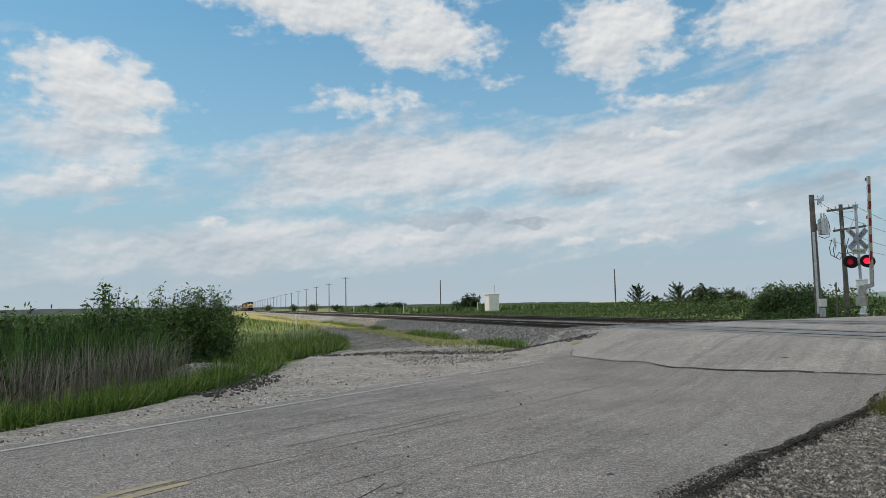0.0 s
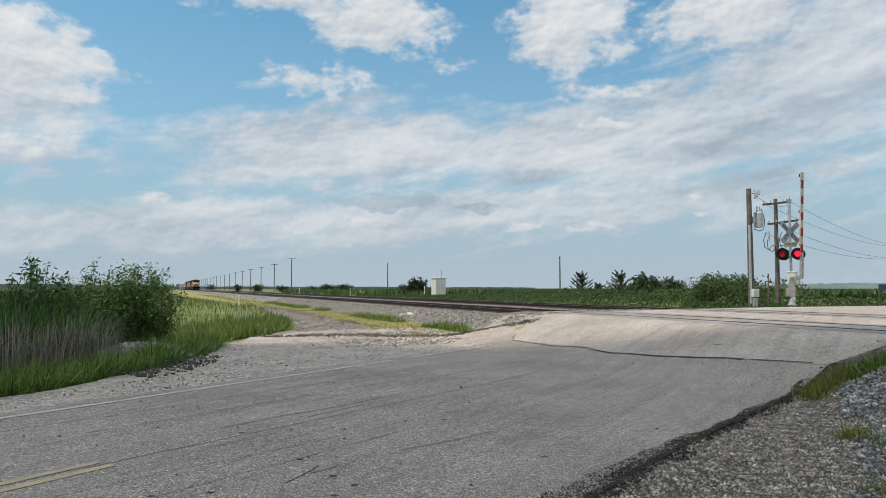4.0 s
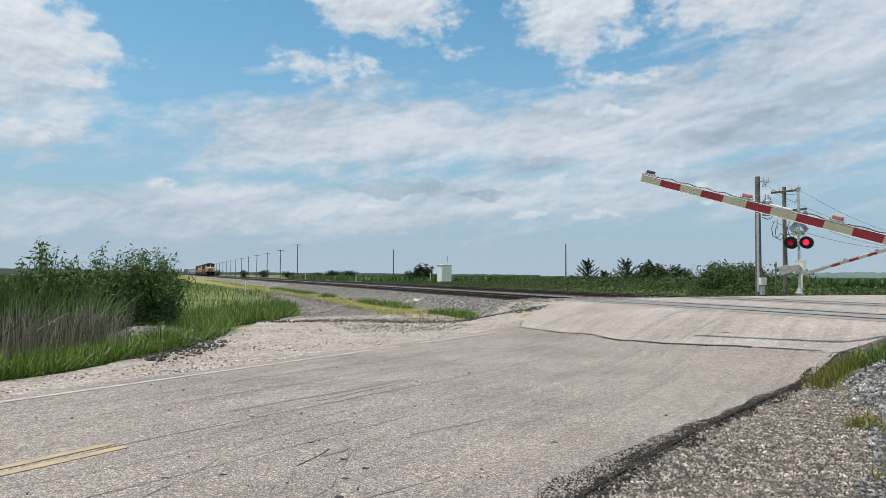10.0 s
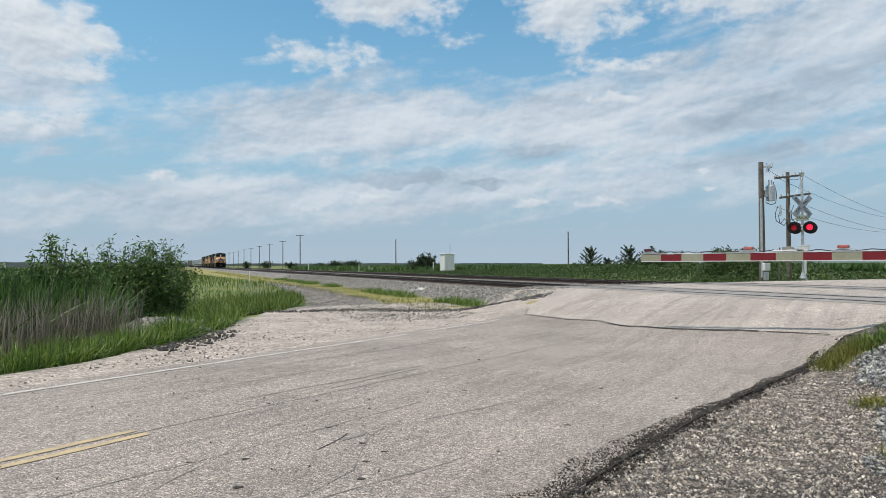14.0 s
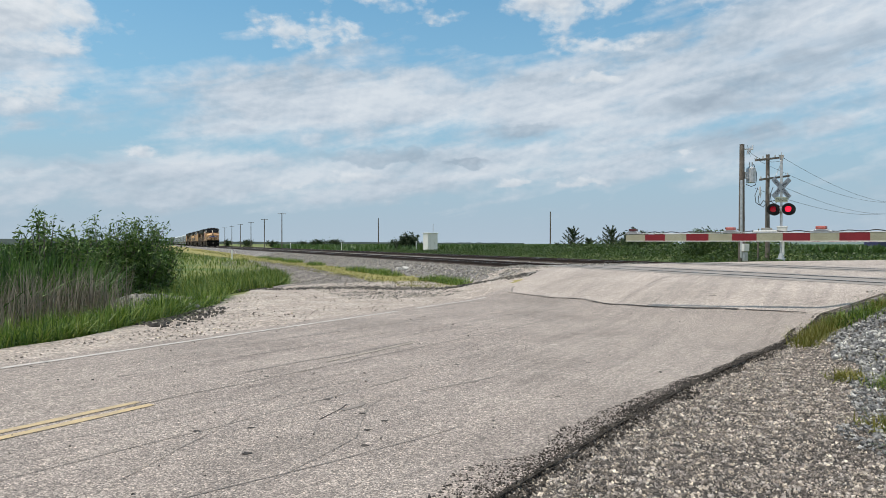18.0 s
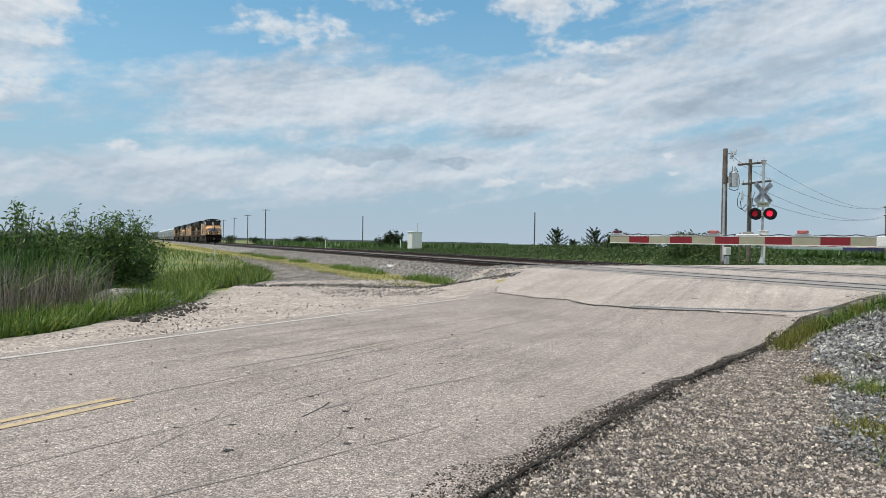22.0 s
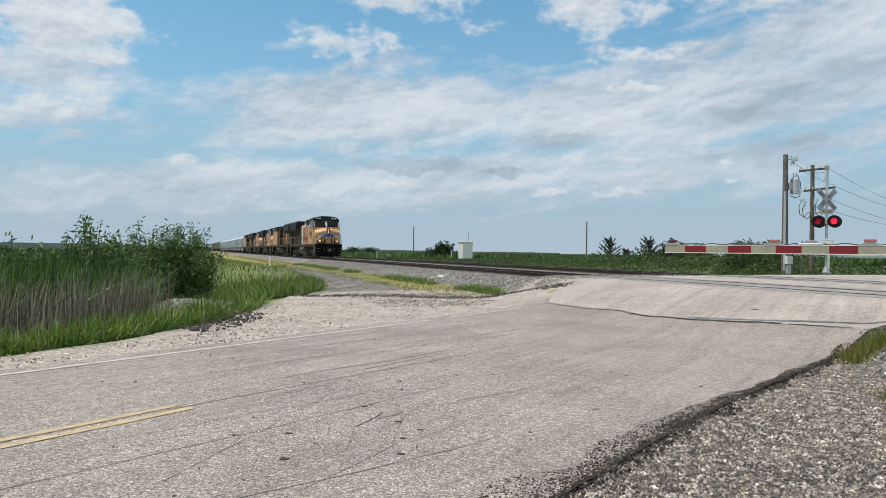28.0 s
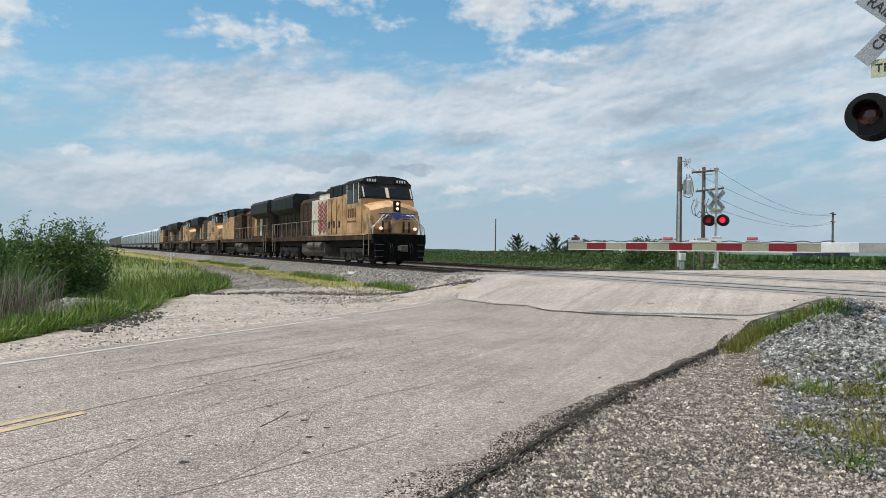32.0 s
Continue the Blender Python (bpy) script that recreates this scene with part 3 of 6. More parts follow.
stripe("edge_line", -60, 11.95, -8.97, 0.11, M_LINE, "worn white edge line on the asphalt")
stripe("edge_line", 12.75, 16.2, -9.02, 0.09, M_LINE, "faded white edge line fading out near the crossing")
for o in (-5.78, -5.98):
    stripe("centre_line", -60, 3.58, o, 0.10, M_YELLOW, "worn double yellow centre line")
stripe("centre_line", 6.2, 8.2, -5.95, 0.05, surface("ghost_paint", [(0.29, 0.26, 0.22), (0.36, 0.32, 0.27)], 8, 0.85), "almost vanished old centre line")


def wavy(name, pts, width, mat, lift, label, jag=0.05):
    """A narrow ragged band through the points given along and across the road."""
    rows = []
    for (s0, o0), (s1, o1) in zip(pts, pts[1:]):
        k = max(1, int(math.hypot(s1 - s0, o1 - o0) / 0.12))
        for i in range(k):
            s, o = s0 + (s1 - s0) * i / k, o0 + (o1 - o0) * i / k
            ln = math.hypot(s1 - s0, o1 - o0)
            ns, no = -(o1 - o0) / ln, (s1 - s0) / ln
            wd = width * (0.55 + 0.9 * abs(noise.noise((s * 2.1, o * 2.1, 4.0))))
            j = jag * noise.noise((s * 1.4, o * 1.4, 9.0))
            rows.append((road(s + ns * (j - wd / 2), o + no * (j - wd / 2)), road(s + ns * (j + wd / 2), o + no * (j + wd / 2))))
    return sheet(name, rows, mat, lift, 1, 5, label=label, category="crack")


wavy("seam_crack", [(15.0, -5.5), (14.62, -5.0), (14.05, -3.7), (13.65, -2.55), (13.45, -2.0)], 0.10, M_TAR, 0.046, "dark open seam across the asphalt")
wavy("seam_crack", [(13.45, -2.0), (13.26, -1.54), (12.9, -0.85)], 0.045, M_TAR, 0.046, "thin dark seam across the asphalt")
M_FAINT = surface("faint_tar_line", [(0.16, 0.144, 0.131), (0.23, 0.207, 0.188)], 4, 0.9, bump=0.3)
wavy("seam_crack", [(18.0, -9.0), (16.95, -8.6), (15.9, -7.0), (15.4, -5.85), (15.0, -5.5)], 0.09, M_FAINT, 0.046, "faint seam between old and newer asphalt")
# gouges and tyre marks on the ramp and the old asphalt
rk = random.Random(4)
for k in range(22):
    o0 = -8.9 + k * 0.27 + rk.uniform(-0.3, 0.3)
    s0 = 17.0 - 0.09 * k + rk.uniform(-1.2, 1.2)
    ln = rk.uniform(0.5, 2.4)
    bend = rk.uniform(0.15, 0.4)
    wavy("gouge", [(s0, o0), (s0 + ln * 0.5, o0 + bend * 0.2 * ln), (s0 + ln, o0 + bend * 0.6 * ln)], rk.uniform(0.012, 0.03), M_FAINT, 0.046, "dark gouge scraped into the asphalt", 0.04)
for s0, o0, s1, o1, wd in ((5.4, -3.95, 6.8, -3.62, 0.05), (2.2, -5.4, 7.8, -4.6, 0.012), (3.4, -5.9, 12.5, -5.4, 0.03), (1.5, -4.8, 6.2, -4.5, 0.016), (4.2, -7.3, 9.5, -7.0, 0.02), (7.6, -7.9, 13.0, -7.5, 0.035), (3.0, -8.2, 8.0, -7.9, 0.02), (9.0, -6.5, 13.8, -6.2, 0.03), (5.2, -6.3, 8.4, -6.05, 0.05), (2.0, -3.6, 4.6, -2.9, 0.014)):
    wavy("tyre_mark", [(s0, o0), ((s0 + s1) / 2, (o0 + o1) / 2 + 0.05), (s1, o1)], wd, M_FAINT, 0.034, "thin dark mark along the asphalt", 0.03)


# an oily scar and small dark spots on the asphalt
wavy("scar", [(4.0, -4.06), (4.4, -4.17), (4.7, -4.30)], 0.016, M_TAR, 0.035, "dark scar scraped into the asphalt", 0.02)
wavy("scar", [(4.35, -4.12), (4.6, -4.1), (4.85, -4.2)], 0.07, M_FAINT, 0.0345, "faint oily smear beside the scar", 0.05)
for s0, o0 in ((4.62, -4.55), (4.35, -3.92), (4.25, -3.6), (3.95, -3.55), (3.6, -3.3), (3.2, -4.7), (3.5, -4.4), (5.1, -5.9), (6.9, -4.45), (7.9, -3.1), (5.9, -2.7), (9.8, -5.4), (3.0, -3.9), (10.9, -3.0), (11.4, -2.2)):
    wavy("spot", [(s0, o0), (s0 + 0.02, o0 + 0.05), (s0 + 0.01, o0 + 0.10)], 0.05, M_TAR, 0.035, "small dark spot on the asphalt", 0.02)
for pts, wd in (([(2.2, -4.15), (3.5, -4.65), (4.8, -5.2), (6.1, -5.28)], 0.009), ([(2.6, -3.3), (3.74, -3.45), (4.6, -4.0), (6.9, -4.5), (9.0, -4.7)], 0.008), ([(4.5, -8.2), (7.0, -8.3), (10.5, -8.1)], 0.012)):
    wavy("hairline_crack", pts, wd, M_FAINT, 0.035, "thin dark crack along the asphalt", 0.05)
wavy("scar", [(14.9, -2.9), (14.85, -2.75), (14.8, -2.62)], 0.07, M_TAR, 0.046, "short dark gouge on the ramp", 0.02)


# ---- tracks ----
def rail_mesh(length, w0):
    """A rail with foot, web and head, along the track."""
    bm = B()
    pts = ((-0.07, 0.0), (0.07, 0.0), (0.07, 0.012), (0.012, 0.035), (0.012, 0.125), (0.036, 0.135), (0.036, 0.168), (-0.036, 0.168), (-0.036, 0.135), (-0.012, 0.125), (-0.012, 0.035), (-0.07, 0.012))
    profile(bm, pts, 0, length)
    return bm


RAIL_YAW = math.degrees(TA)
M_STRAND = [M_RAIL, M_HEAD]
for d in TRACKS:
    line = empty("railway_track", pose(*along(-120, d), RAIL_Z - 0.17, 0, 0, RAIL_YAW), label="steel rails on dark wooden ties in ballast", category="railway track", kind="structure")
    for off in (-GAUGE / 2 - 0.036, GAUGE / 2 + 0.036):
        bm = rail_mesh(1100, 0)
        for f in bm.faces:
            if f.calc_center_median().z > 0.16:
                f.material_index = 1
        part("rail", bm, M_STRAND, line, m=Matrix.Translation((off, 0, 0)))
    tie = B()
    box(tie, -1.3, 1.3, -0.115, 0.115, -0.12, -0.005, 0.012)
    me = bpy.data.meshes.new("tie")
    tie.to_mesh(me)
    tie.free()
    me.materials.append(M_TIE)
    for i in range(150):
        w = 118 + i * 0.55
        if 6.1 < w - 120 < (20.9 if d < 16 else 22.4):
            continue
        t = new("tie", me)
        t.parent, t.matrix_basis = line, pose(random.uniform(-0.03, 0.03), w, random.uniform(-0.012, 0.004), 0, 0, random.uniform(-0.8, 0.8))
    bm = B()
    for i in range(380):
        w = 200.5 + i * 0.55
        box(bm, -1.3, 1.3, w - 0.115, w + 0.115, -0.12, -0.005)
    tagged(part("far_ties", bm, M_TIE, line), kind="stuff")

def across_road(a, b, lift, mat, name, label, cross=1, skirt=0.0):
    """A band between two distances of the tracks, over the width of the road."""
    m_ = (a + b) / 2
    w0, w1 = (6.4, 20.6) if m_ < 17 else (6.5, 22.3)
    rows = [(along(w0 + (w1 - w0) * k / 30, a), along(w0 + (w1 - w0) * k / 30, b)) for k in range(31)]
    sheet(name, rows, mat, lift, cross, 0.5, label=label, category="crossing panel", skirt=skirt)


# panels between and beside the rails where the road crosses
for d in TRACKS:
    for off, wd in ((-1.12, 0.62), (0.0, 1.28), (1.12, 0.62)):
        across_road(d + off - wd / 2, d + off + wd / 2, 0.046, M_PANEL, "crossing_panel", "worn grey crossing panel along the rails", 4)

# flat near-black sheet: the shade of the gap is put into its colour
M_GAP_SHADE = surface("flangeway", [(0.012, 0.011, 0.010), (0.03, 0.027, 0.025)], 5, 0.9, bump=0.2)


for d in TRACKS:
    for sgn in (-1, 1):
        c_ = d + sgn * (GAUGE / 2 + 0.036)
        across_road(c_ - 0.11, c_ + 0.11, 0.052, M_GAP_SHADE, "flangeway", "near-black strip for the shaded flangeway gap along the rail")
        across_road(c_ - 0.034, c_ + 0.034, 0.058, M_HEAD, "rail_top", "shiny rail top set in the crossing")

# ---- crossing signals ----
M_ALU = surface("galvanised_metal", [(0.42, 0.43, 0.44), (0.52, 0.53, 0.54), (0.60, 0.61, 0.62)], 8, 0.45, 0.6, bump=0.05)
M_WHITE = surface("white_enamel", [(0.66, 0.66, 0.64), (0.74, 0.74, 0.72), (0.80, 0.80, 0.78)], 5, 0.5, bump=0.05)
M_BLACK = surface("black_enamel", [(0.005, 0.005, 0.006), (0.009, 0.009, 0.010), (0.015, 0.015, 0.016)], 5, 0.6, bump=0.05, spec=0.25)
M_BRACKET = surface("grey_gate_casting", [(0.26, 0.255, 0.24), (0.34, 0.335, 0.315), (0.42, 0.41, 0.385)], 6, 0.6, bump=0.08, stain=(3.0, 0.6, (0.16, 0.14, 0.12), 0.4))
M_RED = surface("red_reflective_tape", [(0.17, 0.008, 0.014), (0.21, 0.011, 0.018)], 6, 0.45, bump=0.03)
M_CREAM = surface("cream_reflective_tape", [(0.29, 0.285, 0.20), (0.35, 0.345, 0.25)], 6, 0.45, bump=0.03)
M_LENS = surface("dark_red_lens", [(0.05, 0.006, 0.008), (0.08, 0.01, 0.012)], 5, 0.25, bump=0.0, coat=0.6)
M_LIT = glow("lit_red_lens", (1.0, 0.02, 0.06), 1.2)
M_DIM = glow("fading_red_lens", (0.30, 0.008, 0.02), 0.5)
M_AMBER = surface("pink_red_lens", [(0.36, 0.09, 0.08), (0.5, 0.16, 0.14)], 5, 0.3, bump=0.0)
M_SIGN = surface("dull_white_sign", [(0.25, 0.28, 0.32), (0.31, 0.345, 0.385), (0.36, 0.395, 0.44)], 4, 0.6, bump=0.03)
M_INK = surface("black_lettering", [(0.015, 0.015, 0.015), (0.02, 0.02, 0.02)], 5, 0.6, bump=0.0)
M_WOOD = surface("weathered_pole_wood", [(0.075, 0.064, 0.055), (0.135, 0.115, 0.098), (0.20, 0.172, 0.148)], 3.0, 0.9, bump=0.4, fine=30)
M_WIRE = surface("wire", [(0.03, 0.03, 0.032), (0.05, 0.05, 0.052)], 5, 0.6, bump=0.0)
M_GLASSY = surface("insulator", [(0.45, 0.47, 0.48), (0.6, 0.61, 0.62)], 9, 0.25, bump=0.0)


def lettering(name, text, size, m, parent):
    cu = bpy.data.curves.new(name, "FONT")
    cu.body, cu.size, cu.extrude, cu.align_x, cu.align_y = text, size, 0.002, "CENTER", "CENTER"
    tmp = new(name, cu)
    me = bpy.data.meshes.new_from_object(tmp)
    bpy.data.objects.remove(tmp)
    me.materials.clear()
    me.materials.append(M_INK)
    ob = new(name, me)
    ob.parent, ob.matrix_basis = parent, m
    return tagged(ob, "black lettering")


def lamp_head(parent, x, z, facing, lit):
    """A flashing light: disc background, hood, lens. facing: -1 towards -y of the signal."""
    bm = B()
    m = pose(x, facing * 0.30, z, 90)
    bmesh.ops.create_cone(bm, cap_ends=True, segments=32, radius1=0.305, radius2=0.305, depth=0.02, matrix=m)
    head = part("background_disc", bm, M_BLACK, parent)
    bm = B()
    prev = None
    for i in range(17):
        a = radians(-20 + i * 220 / 16)
        ring = [bm.verts.new((x + 0.165 * math.cos(a), facing * yy, z + 0.165 * math.sin(a))) for yy in (0.31, 0.31 + 0.30)]
        if prev:
            bm.faces.new((prev[0], prev[1], ring[1], ring[0]))
        prev = ring
    bmesh.ops.solidify(bm, geom=bm.faces[:], thickness=0.006)
    part("hood", bm, M_BLACK, head)
    bm = B()
    bmesh.ops.create_uvsphere(bm, u_segments=20, v_segments=10, radius=0.15, matrix=pose(x, facing * 0.32, z) @ Matrix.Diagonal((1, 0.25, 1, 1)))
    part("lens", bm, M_DIM if lit == 2 else M_LIT if lit else M_LENS, head, "lit red lens" if lit else "dark red lens")
    bm = B()
    box(bm, x - 0.10, x + 0.10, min(facing * 0.12, facing * 0.29), max(facing * 0.12, facing * 0.29), z - 0.13, z + 0.13, 0.03)
    part("lamp_housing", bm, M_BLACK, head)
    return head


def crossing_signal(m, label, arm_length, arm_side, lit, back_lit, height=4.6, lamp_z=2.75, pivot=(0.0, 0.31, 1.0), signs=1, drop=0.47, skew=0.0, sign_drop=0.55):
    """A mast that faces -y, with its gate arm on the side arm_side (+1: towards +x) and the counterweights opposite."""
    pivot_x, pivot_y, pivot_z = pivot
    root = empty("crossing_signal", m, label=label, category="crossing signal", group="gates of the level crossing")
    bm = B()
    rod(bm, (0, 0, 0.0), (0, 0, height), 0.065, seg=16)
    rod(bm, (0, 0, height), (0, 0, height + 0.06), 0.08, 0.03, seg=16)
    if skew:                                         # a cup-shaped finial
        rod(bm, (0, 0, height - 0.05), (0, 0, height + 0.28), 0.05, 0.13, 12)
    part("mast", bm, M_ALU, root)
    bm = B()
    box(bm, -0.2, 0.2, -0.2, 0.2, -0.15, 0.08, 0.02)
    rod(bm, (0, 0, 0.08), (0, 0, 0.34), 0.16, 0.08, 12)
    part("mast_base", bm, M_ALU, root, "cast metal base on a concrete foot")
    bm = B()
    rod(bm, (-0.42, 0, lamp_z), (0.42, 0, lamp_z), 0.035, seg=10)
    box(bm, -0.12, 0.12, -0.12, 0.12, lamp_z - 0.12, lamp_z + 0.12, 0.02)
    part("lamp_crossarm", bm, M_ALU, root)
    for k, x in enumerate((-0.35, 0.35)):
        lamp_head(root, x, lamp_z, -1, lit == k)
        lamp_head(root, x, lamp_z, 1, 2 if back_lit == 2 and k == 1 else back_lit in (k, 2))
    # gate mechanism
    bm = B()
    box(bm, pivot_x - 0.22, pivot_x + 0.22, pivot_y - 0.21, pivot_y + 0.21, pivot_z - 0.36, pivot_z + 0.30, 0.03)
    box(bm, pivot_x - 0.25, pivot_x + 0.25, pivot_y - 0.23, pivot_y + 0.23, pivot_z + 0.28, pivot_z + 0.33, 0.012)
    box(bm, min(-0.08, pivot_x - 0.1), max(0.08, pivot_x + 0.1), min(0, pivot_y), max(0, pivot_y), pivot_z - 0.2, pivot_z - 0.1, 0.01)
    part("gate_mechanism", bm, M_WHITE, root, "white gate mechanism housing")
    # arm: its own space has x along the arm, from the pivot
    arm = empty("gate_arm", Matrix.Translation(pivot))
    arm.parent = root
    k = arm_side
    first = arm_length - 11 * 0.406
    bm = B()
    for yy in (-0.30, 0.30):
        profile(bm, [(k * x, z) for x, z in ((-0.85, -0.10), (-0.85, 0.22), (-0.25, 0.14), (0.0, 0.10), (0.08, -0.12), (0.12, -drop + 0.13), (1.0, -drop + 0.13), (1.0, -drop), (0.0, -drop), (-0.10, -0.26), (-0.2, -0.12), (-0.5, -0.14))], yy - 0.02, yy + 0.02)
    box(bm, *sorted((k * 0.76, k * 0.98)), -0.3, 0.3, 0.02 - drop, 0.10 - drop, 0.01)
    rod(bm, (0, -0.36, 0), (0, 0.36, 0), 0.05, seg=12)
    part("arm_bracket", bm, M_BRACKET, arm, "grey metal arm bracket")
    for yy in (-0.37, 0.33):
        bm = B()
        box(bm, *sorted((k * -0.95, k * -0.5)), yy, yy + 0.06, -0.18, 0.26, 0.02)
        part("counterweight", bm, M_BRACKET, arm)
    bm = B()
    box(bm, *sorted((k * 0.52, k * first)), -0.33, -0.29, -0.01, 0.135, 0.008)
    box(bm, *sorted((k * 0.8, k * first)), -0.29, 0.022, 0.0, 0.125, 0.008)
    part("arm_root", bm, M_WHITE, arm, "white root plate of the arm")
    for i in range(11):
        a = first + i * 0.406
        bm = B()
        hh = 0.125 - 0.010 * i / 11
        box(bm, *sorted((k * a, k * (a + 0.406))), -0.02, 0.02, 0.0, hh)
        part("arm_stripe", bm, M_RED if i % 2 == 1 else M_CREAM, arm, "red reflective stripe" if i % 2 == 1 else "cream reflective stripe")
    bm = B()
    box(bm, *sorted((k * first, k * arm_length)), -0.024, 0.024, -0.012, 0.0)
    box(bm, *sorted((k * first, k * arm_length)), -0.024, 0.024, 0.125, 0.135)
    part("arm_trim", bm, M_WHITE, arm, "white edge trim of the arm")
    for n_, a in enumerate((arm_length - 0.15, arm_length - 2.0, arm_length - 3.4)):
        bm = B()
        box(bm, k * a - 0.16, k * a + 0.16, -0.03, 0.03, 0.135, 0.155, 0.005)
        box(bm, k * a - 0.10, k * a + 0.10, -0.035, 0.035, 0.155, 0.175, 0.005)
        lamp = part("arm_lamp", bm, M_ALU, arm)
        bm = B()
        box(bm, k * a - 0.075, k * a + 0.075, -0.04, 0.04, 0.172, 0.225, 0.012)
        part("lens", bm, M_LENS if n_ == 0 else M_AMBER, lamp, "red arm light")
    bm = B()
    pts = [(k * (0.9 + (arm_length - 1.05) * i / 60), 0.0, 0.15 + 0.012 * math.sin(i * 1.3) + 0.01 * noise.noise((i * 0.4, 0, 0))) for i in range(61)]
    tube(bm, pts, 0.008, 5)
    part("arm_cable", bm, M_WIRE, arm, "black cable along the arm")
    bm = B()
    box(bm, *sorted((k * (arm_length - 2.75), k * (arm_length - 2.38))), -0.03, 0.03, 0.136, 0.165, 0.01)
    part("cable_sleeve", bm, M_WHITE, arm, "white cable sleeve on the arm")
    for ob in arm.children:                        # the arm hangs below its pivot on the bent bracket
        if not ob.name.startswith(("arm_bracket", "counterweight")):
            ob.matrix_basis = Matrix.Translation((0, 0, -drop))
    for side in ((-1, 1) if signs == 2 else (-1,)):
        turn_ = (0 if side < 0 else 180) + skew
        # crossbuck: two white blades with words
        for ang, words in ((45, "RAILROAD"), (-45, "CROSSING")):
            bm = B()
            box(bm, -0.68, 0.68, -0.004, 0.004, -0.125, 0.125)
            blade = part("crossbuck_blade", bm, M_SIGN, root, "white crossbuck blade with black words", m=pose(0, side * (0.09 + (0.012 if ang > 0 else 0)), height - sign_drop, 0, 0, turn_) @ pose(0, 0, 0, 0, ang, 0))
            if words == "CROSSING":
                lettering("lettering", "CROSSING", 0.19, pose(0, -0.008, 0, 90, 0, 0), blade)
            else:
                lettering("lettering", "RAIL", 0.19, pose(-0.36, -0.008, 0, 90, 0, 0), blade)
                lettering("lettering", "ROAD", 0.19, pose(0.36, -0.008, 0, 90, 0, 0), blade)
        bm = B()
        box(bm, -0.36, 0.36, -0.0035, 0.0035, -0.13, 0.13)
        plate = part("track_plate", bm, surface("pale_yellow_plate", [(0.50, 0.52, 0.36), (0.56, 0.58, 0.42)], 4, 0.5), root, "pale plate that counts the tracks", m=pose(0, side * 0.075, height - sign_drop - 0.61, 0, 0, turn_))
        lettering("lettering", "TRACKS", 0.17, pose(0, -0.007, 0, 90, 0, 0), plate)
    return root, arm


NEAR_YAW = -49.0          # the near signal faces the traffic on this side
NEAR_X, NEAR_Y, NEAR_SIZE = 8.676, 9.15, 1.12
NEAR_Z = ground_z(NEAR_X, NEAR_Y)
NEAR_PIVOT = (0.129, -0.256, (2.125 - NEAR_Z) / NEAR_SIZE)
near_signal, near_arm = crossing_signal(pose(NEAR_X, NEAR_Y, NEAR_Z, 0, 0, NEAR_YAW) @ Matrix.Scale(NEAR_SIZE, 4), "silver crossing signal mast with flashing lights and striped gate arm", 5.47, -1, 1, 0, height=(5.869 - NEAR_Z) / NEAR_SIZE, lamp_z=(3.797 - NEAR_Z) / NEAR_SIZE, pivot=NEAR_PIVOT)
far_signal, far_arm = crossing_signal(pose(20.35, 33.3, 0.72, 0, 0, 180 - 37.0), "silver crossing signal mast across the tracks with striped gate arm", 5.35, -1, -1, 2, height=5.15, lamp_z=2.62, pivot=(-0.08, 0.31, 1.40), signs=2, skew=42.0, sign_drop=1.42)

# ---- utility poles, hut and far things ----
def utility_pole(x, y, z, height, arms=((0.35, 1.2),), yaw=0.0, r=0.15, label="weathered wooden utility pole", group=""):
    root = empty("utility_pole", pose(x, y, z, 0, 0, yaw), label=label, category="utility pole", group=group)
    bm = B()
    rod(bm, (0, 0, -0.3), (0, 0, height), r, r * 0.72, 12)
    part("pole", bm, M_WOOD, root)
    for drop, half in arms:
        bm = B()
        box(bm, -half, half, -0.06, 0.06, height - drop - 0.06, height - drop + 0.06, 0.01)
        arm = part("crossarm", bm, M_WOOD, root)
        for xx in (-half + 0.1, -half * 0.45, half * 0.45, half - 0.1):
            bm = B()
            rod(bm, (xx, 0, height - drop + 0.05), (xx, 0, height - drop + 0.2), 0.045, 0.03, 8)
            part("insulator", bm, M_GLASSY, arm)
    return root


POLE_D, POLE_GAP = 34.0, 32.5
for i in range(22):
    x, y = along(196 + i * POLE_GAP, POLE_D)
    utility_pole(x, y, 0.05, 9.6 if i else 10.2, ((0.25, 1.1),), RAIL_YAW, 0.16, "dark wooden line pole beside the tracks", "line poles along the tracks")
for az, r, h in ((-0.35, 190, 8.6), (14.06, 150, 8.5)):
    utility_pole(r * math.sin(radians(az)), r * math.cos(radians(az)), 0.05, h, (), 0, 0.17, "bare wooden pole standing in the meadow", "line poles along the tracks")


def block(name, x, y, z, sx, sy, sz, mat, **tags):
    bm = B()
    box(bm, -sx / 2, sx / 2, -sy / 2, sy / 2, 0, sz, 0.01)
    ob = part(name, bm, mat)
    ob.matrix_basis = pose(x, y, z, 0, 0, RAIL_YAW)
    return tagged(ob, **tags)


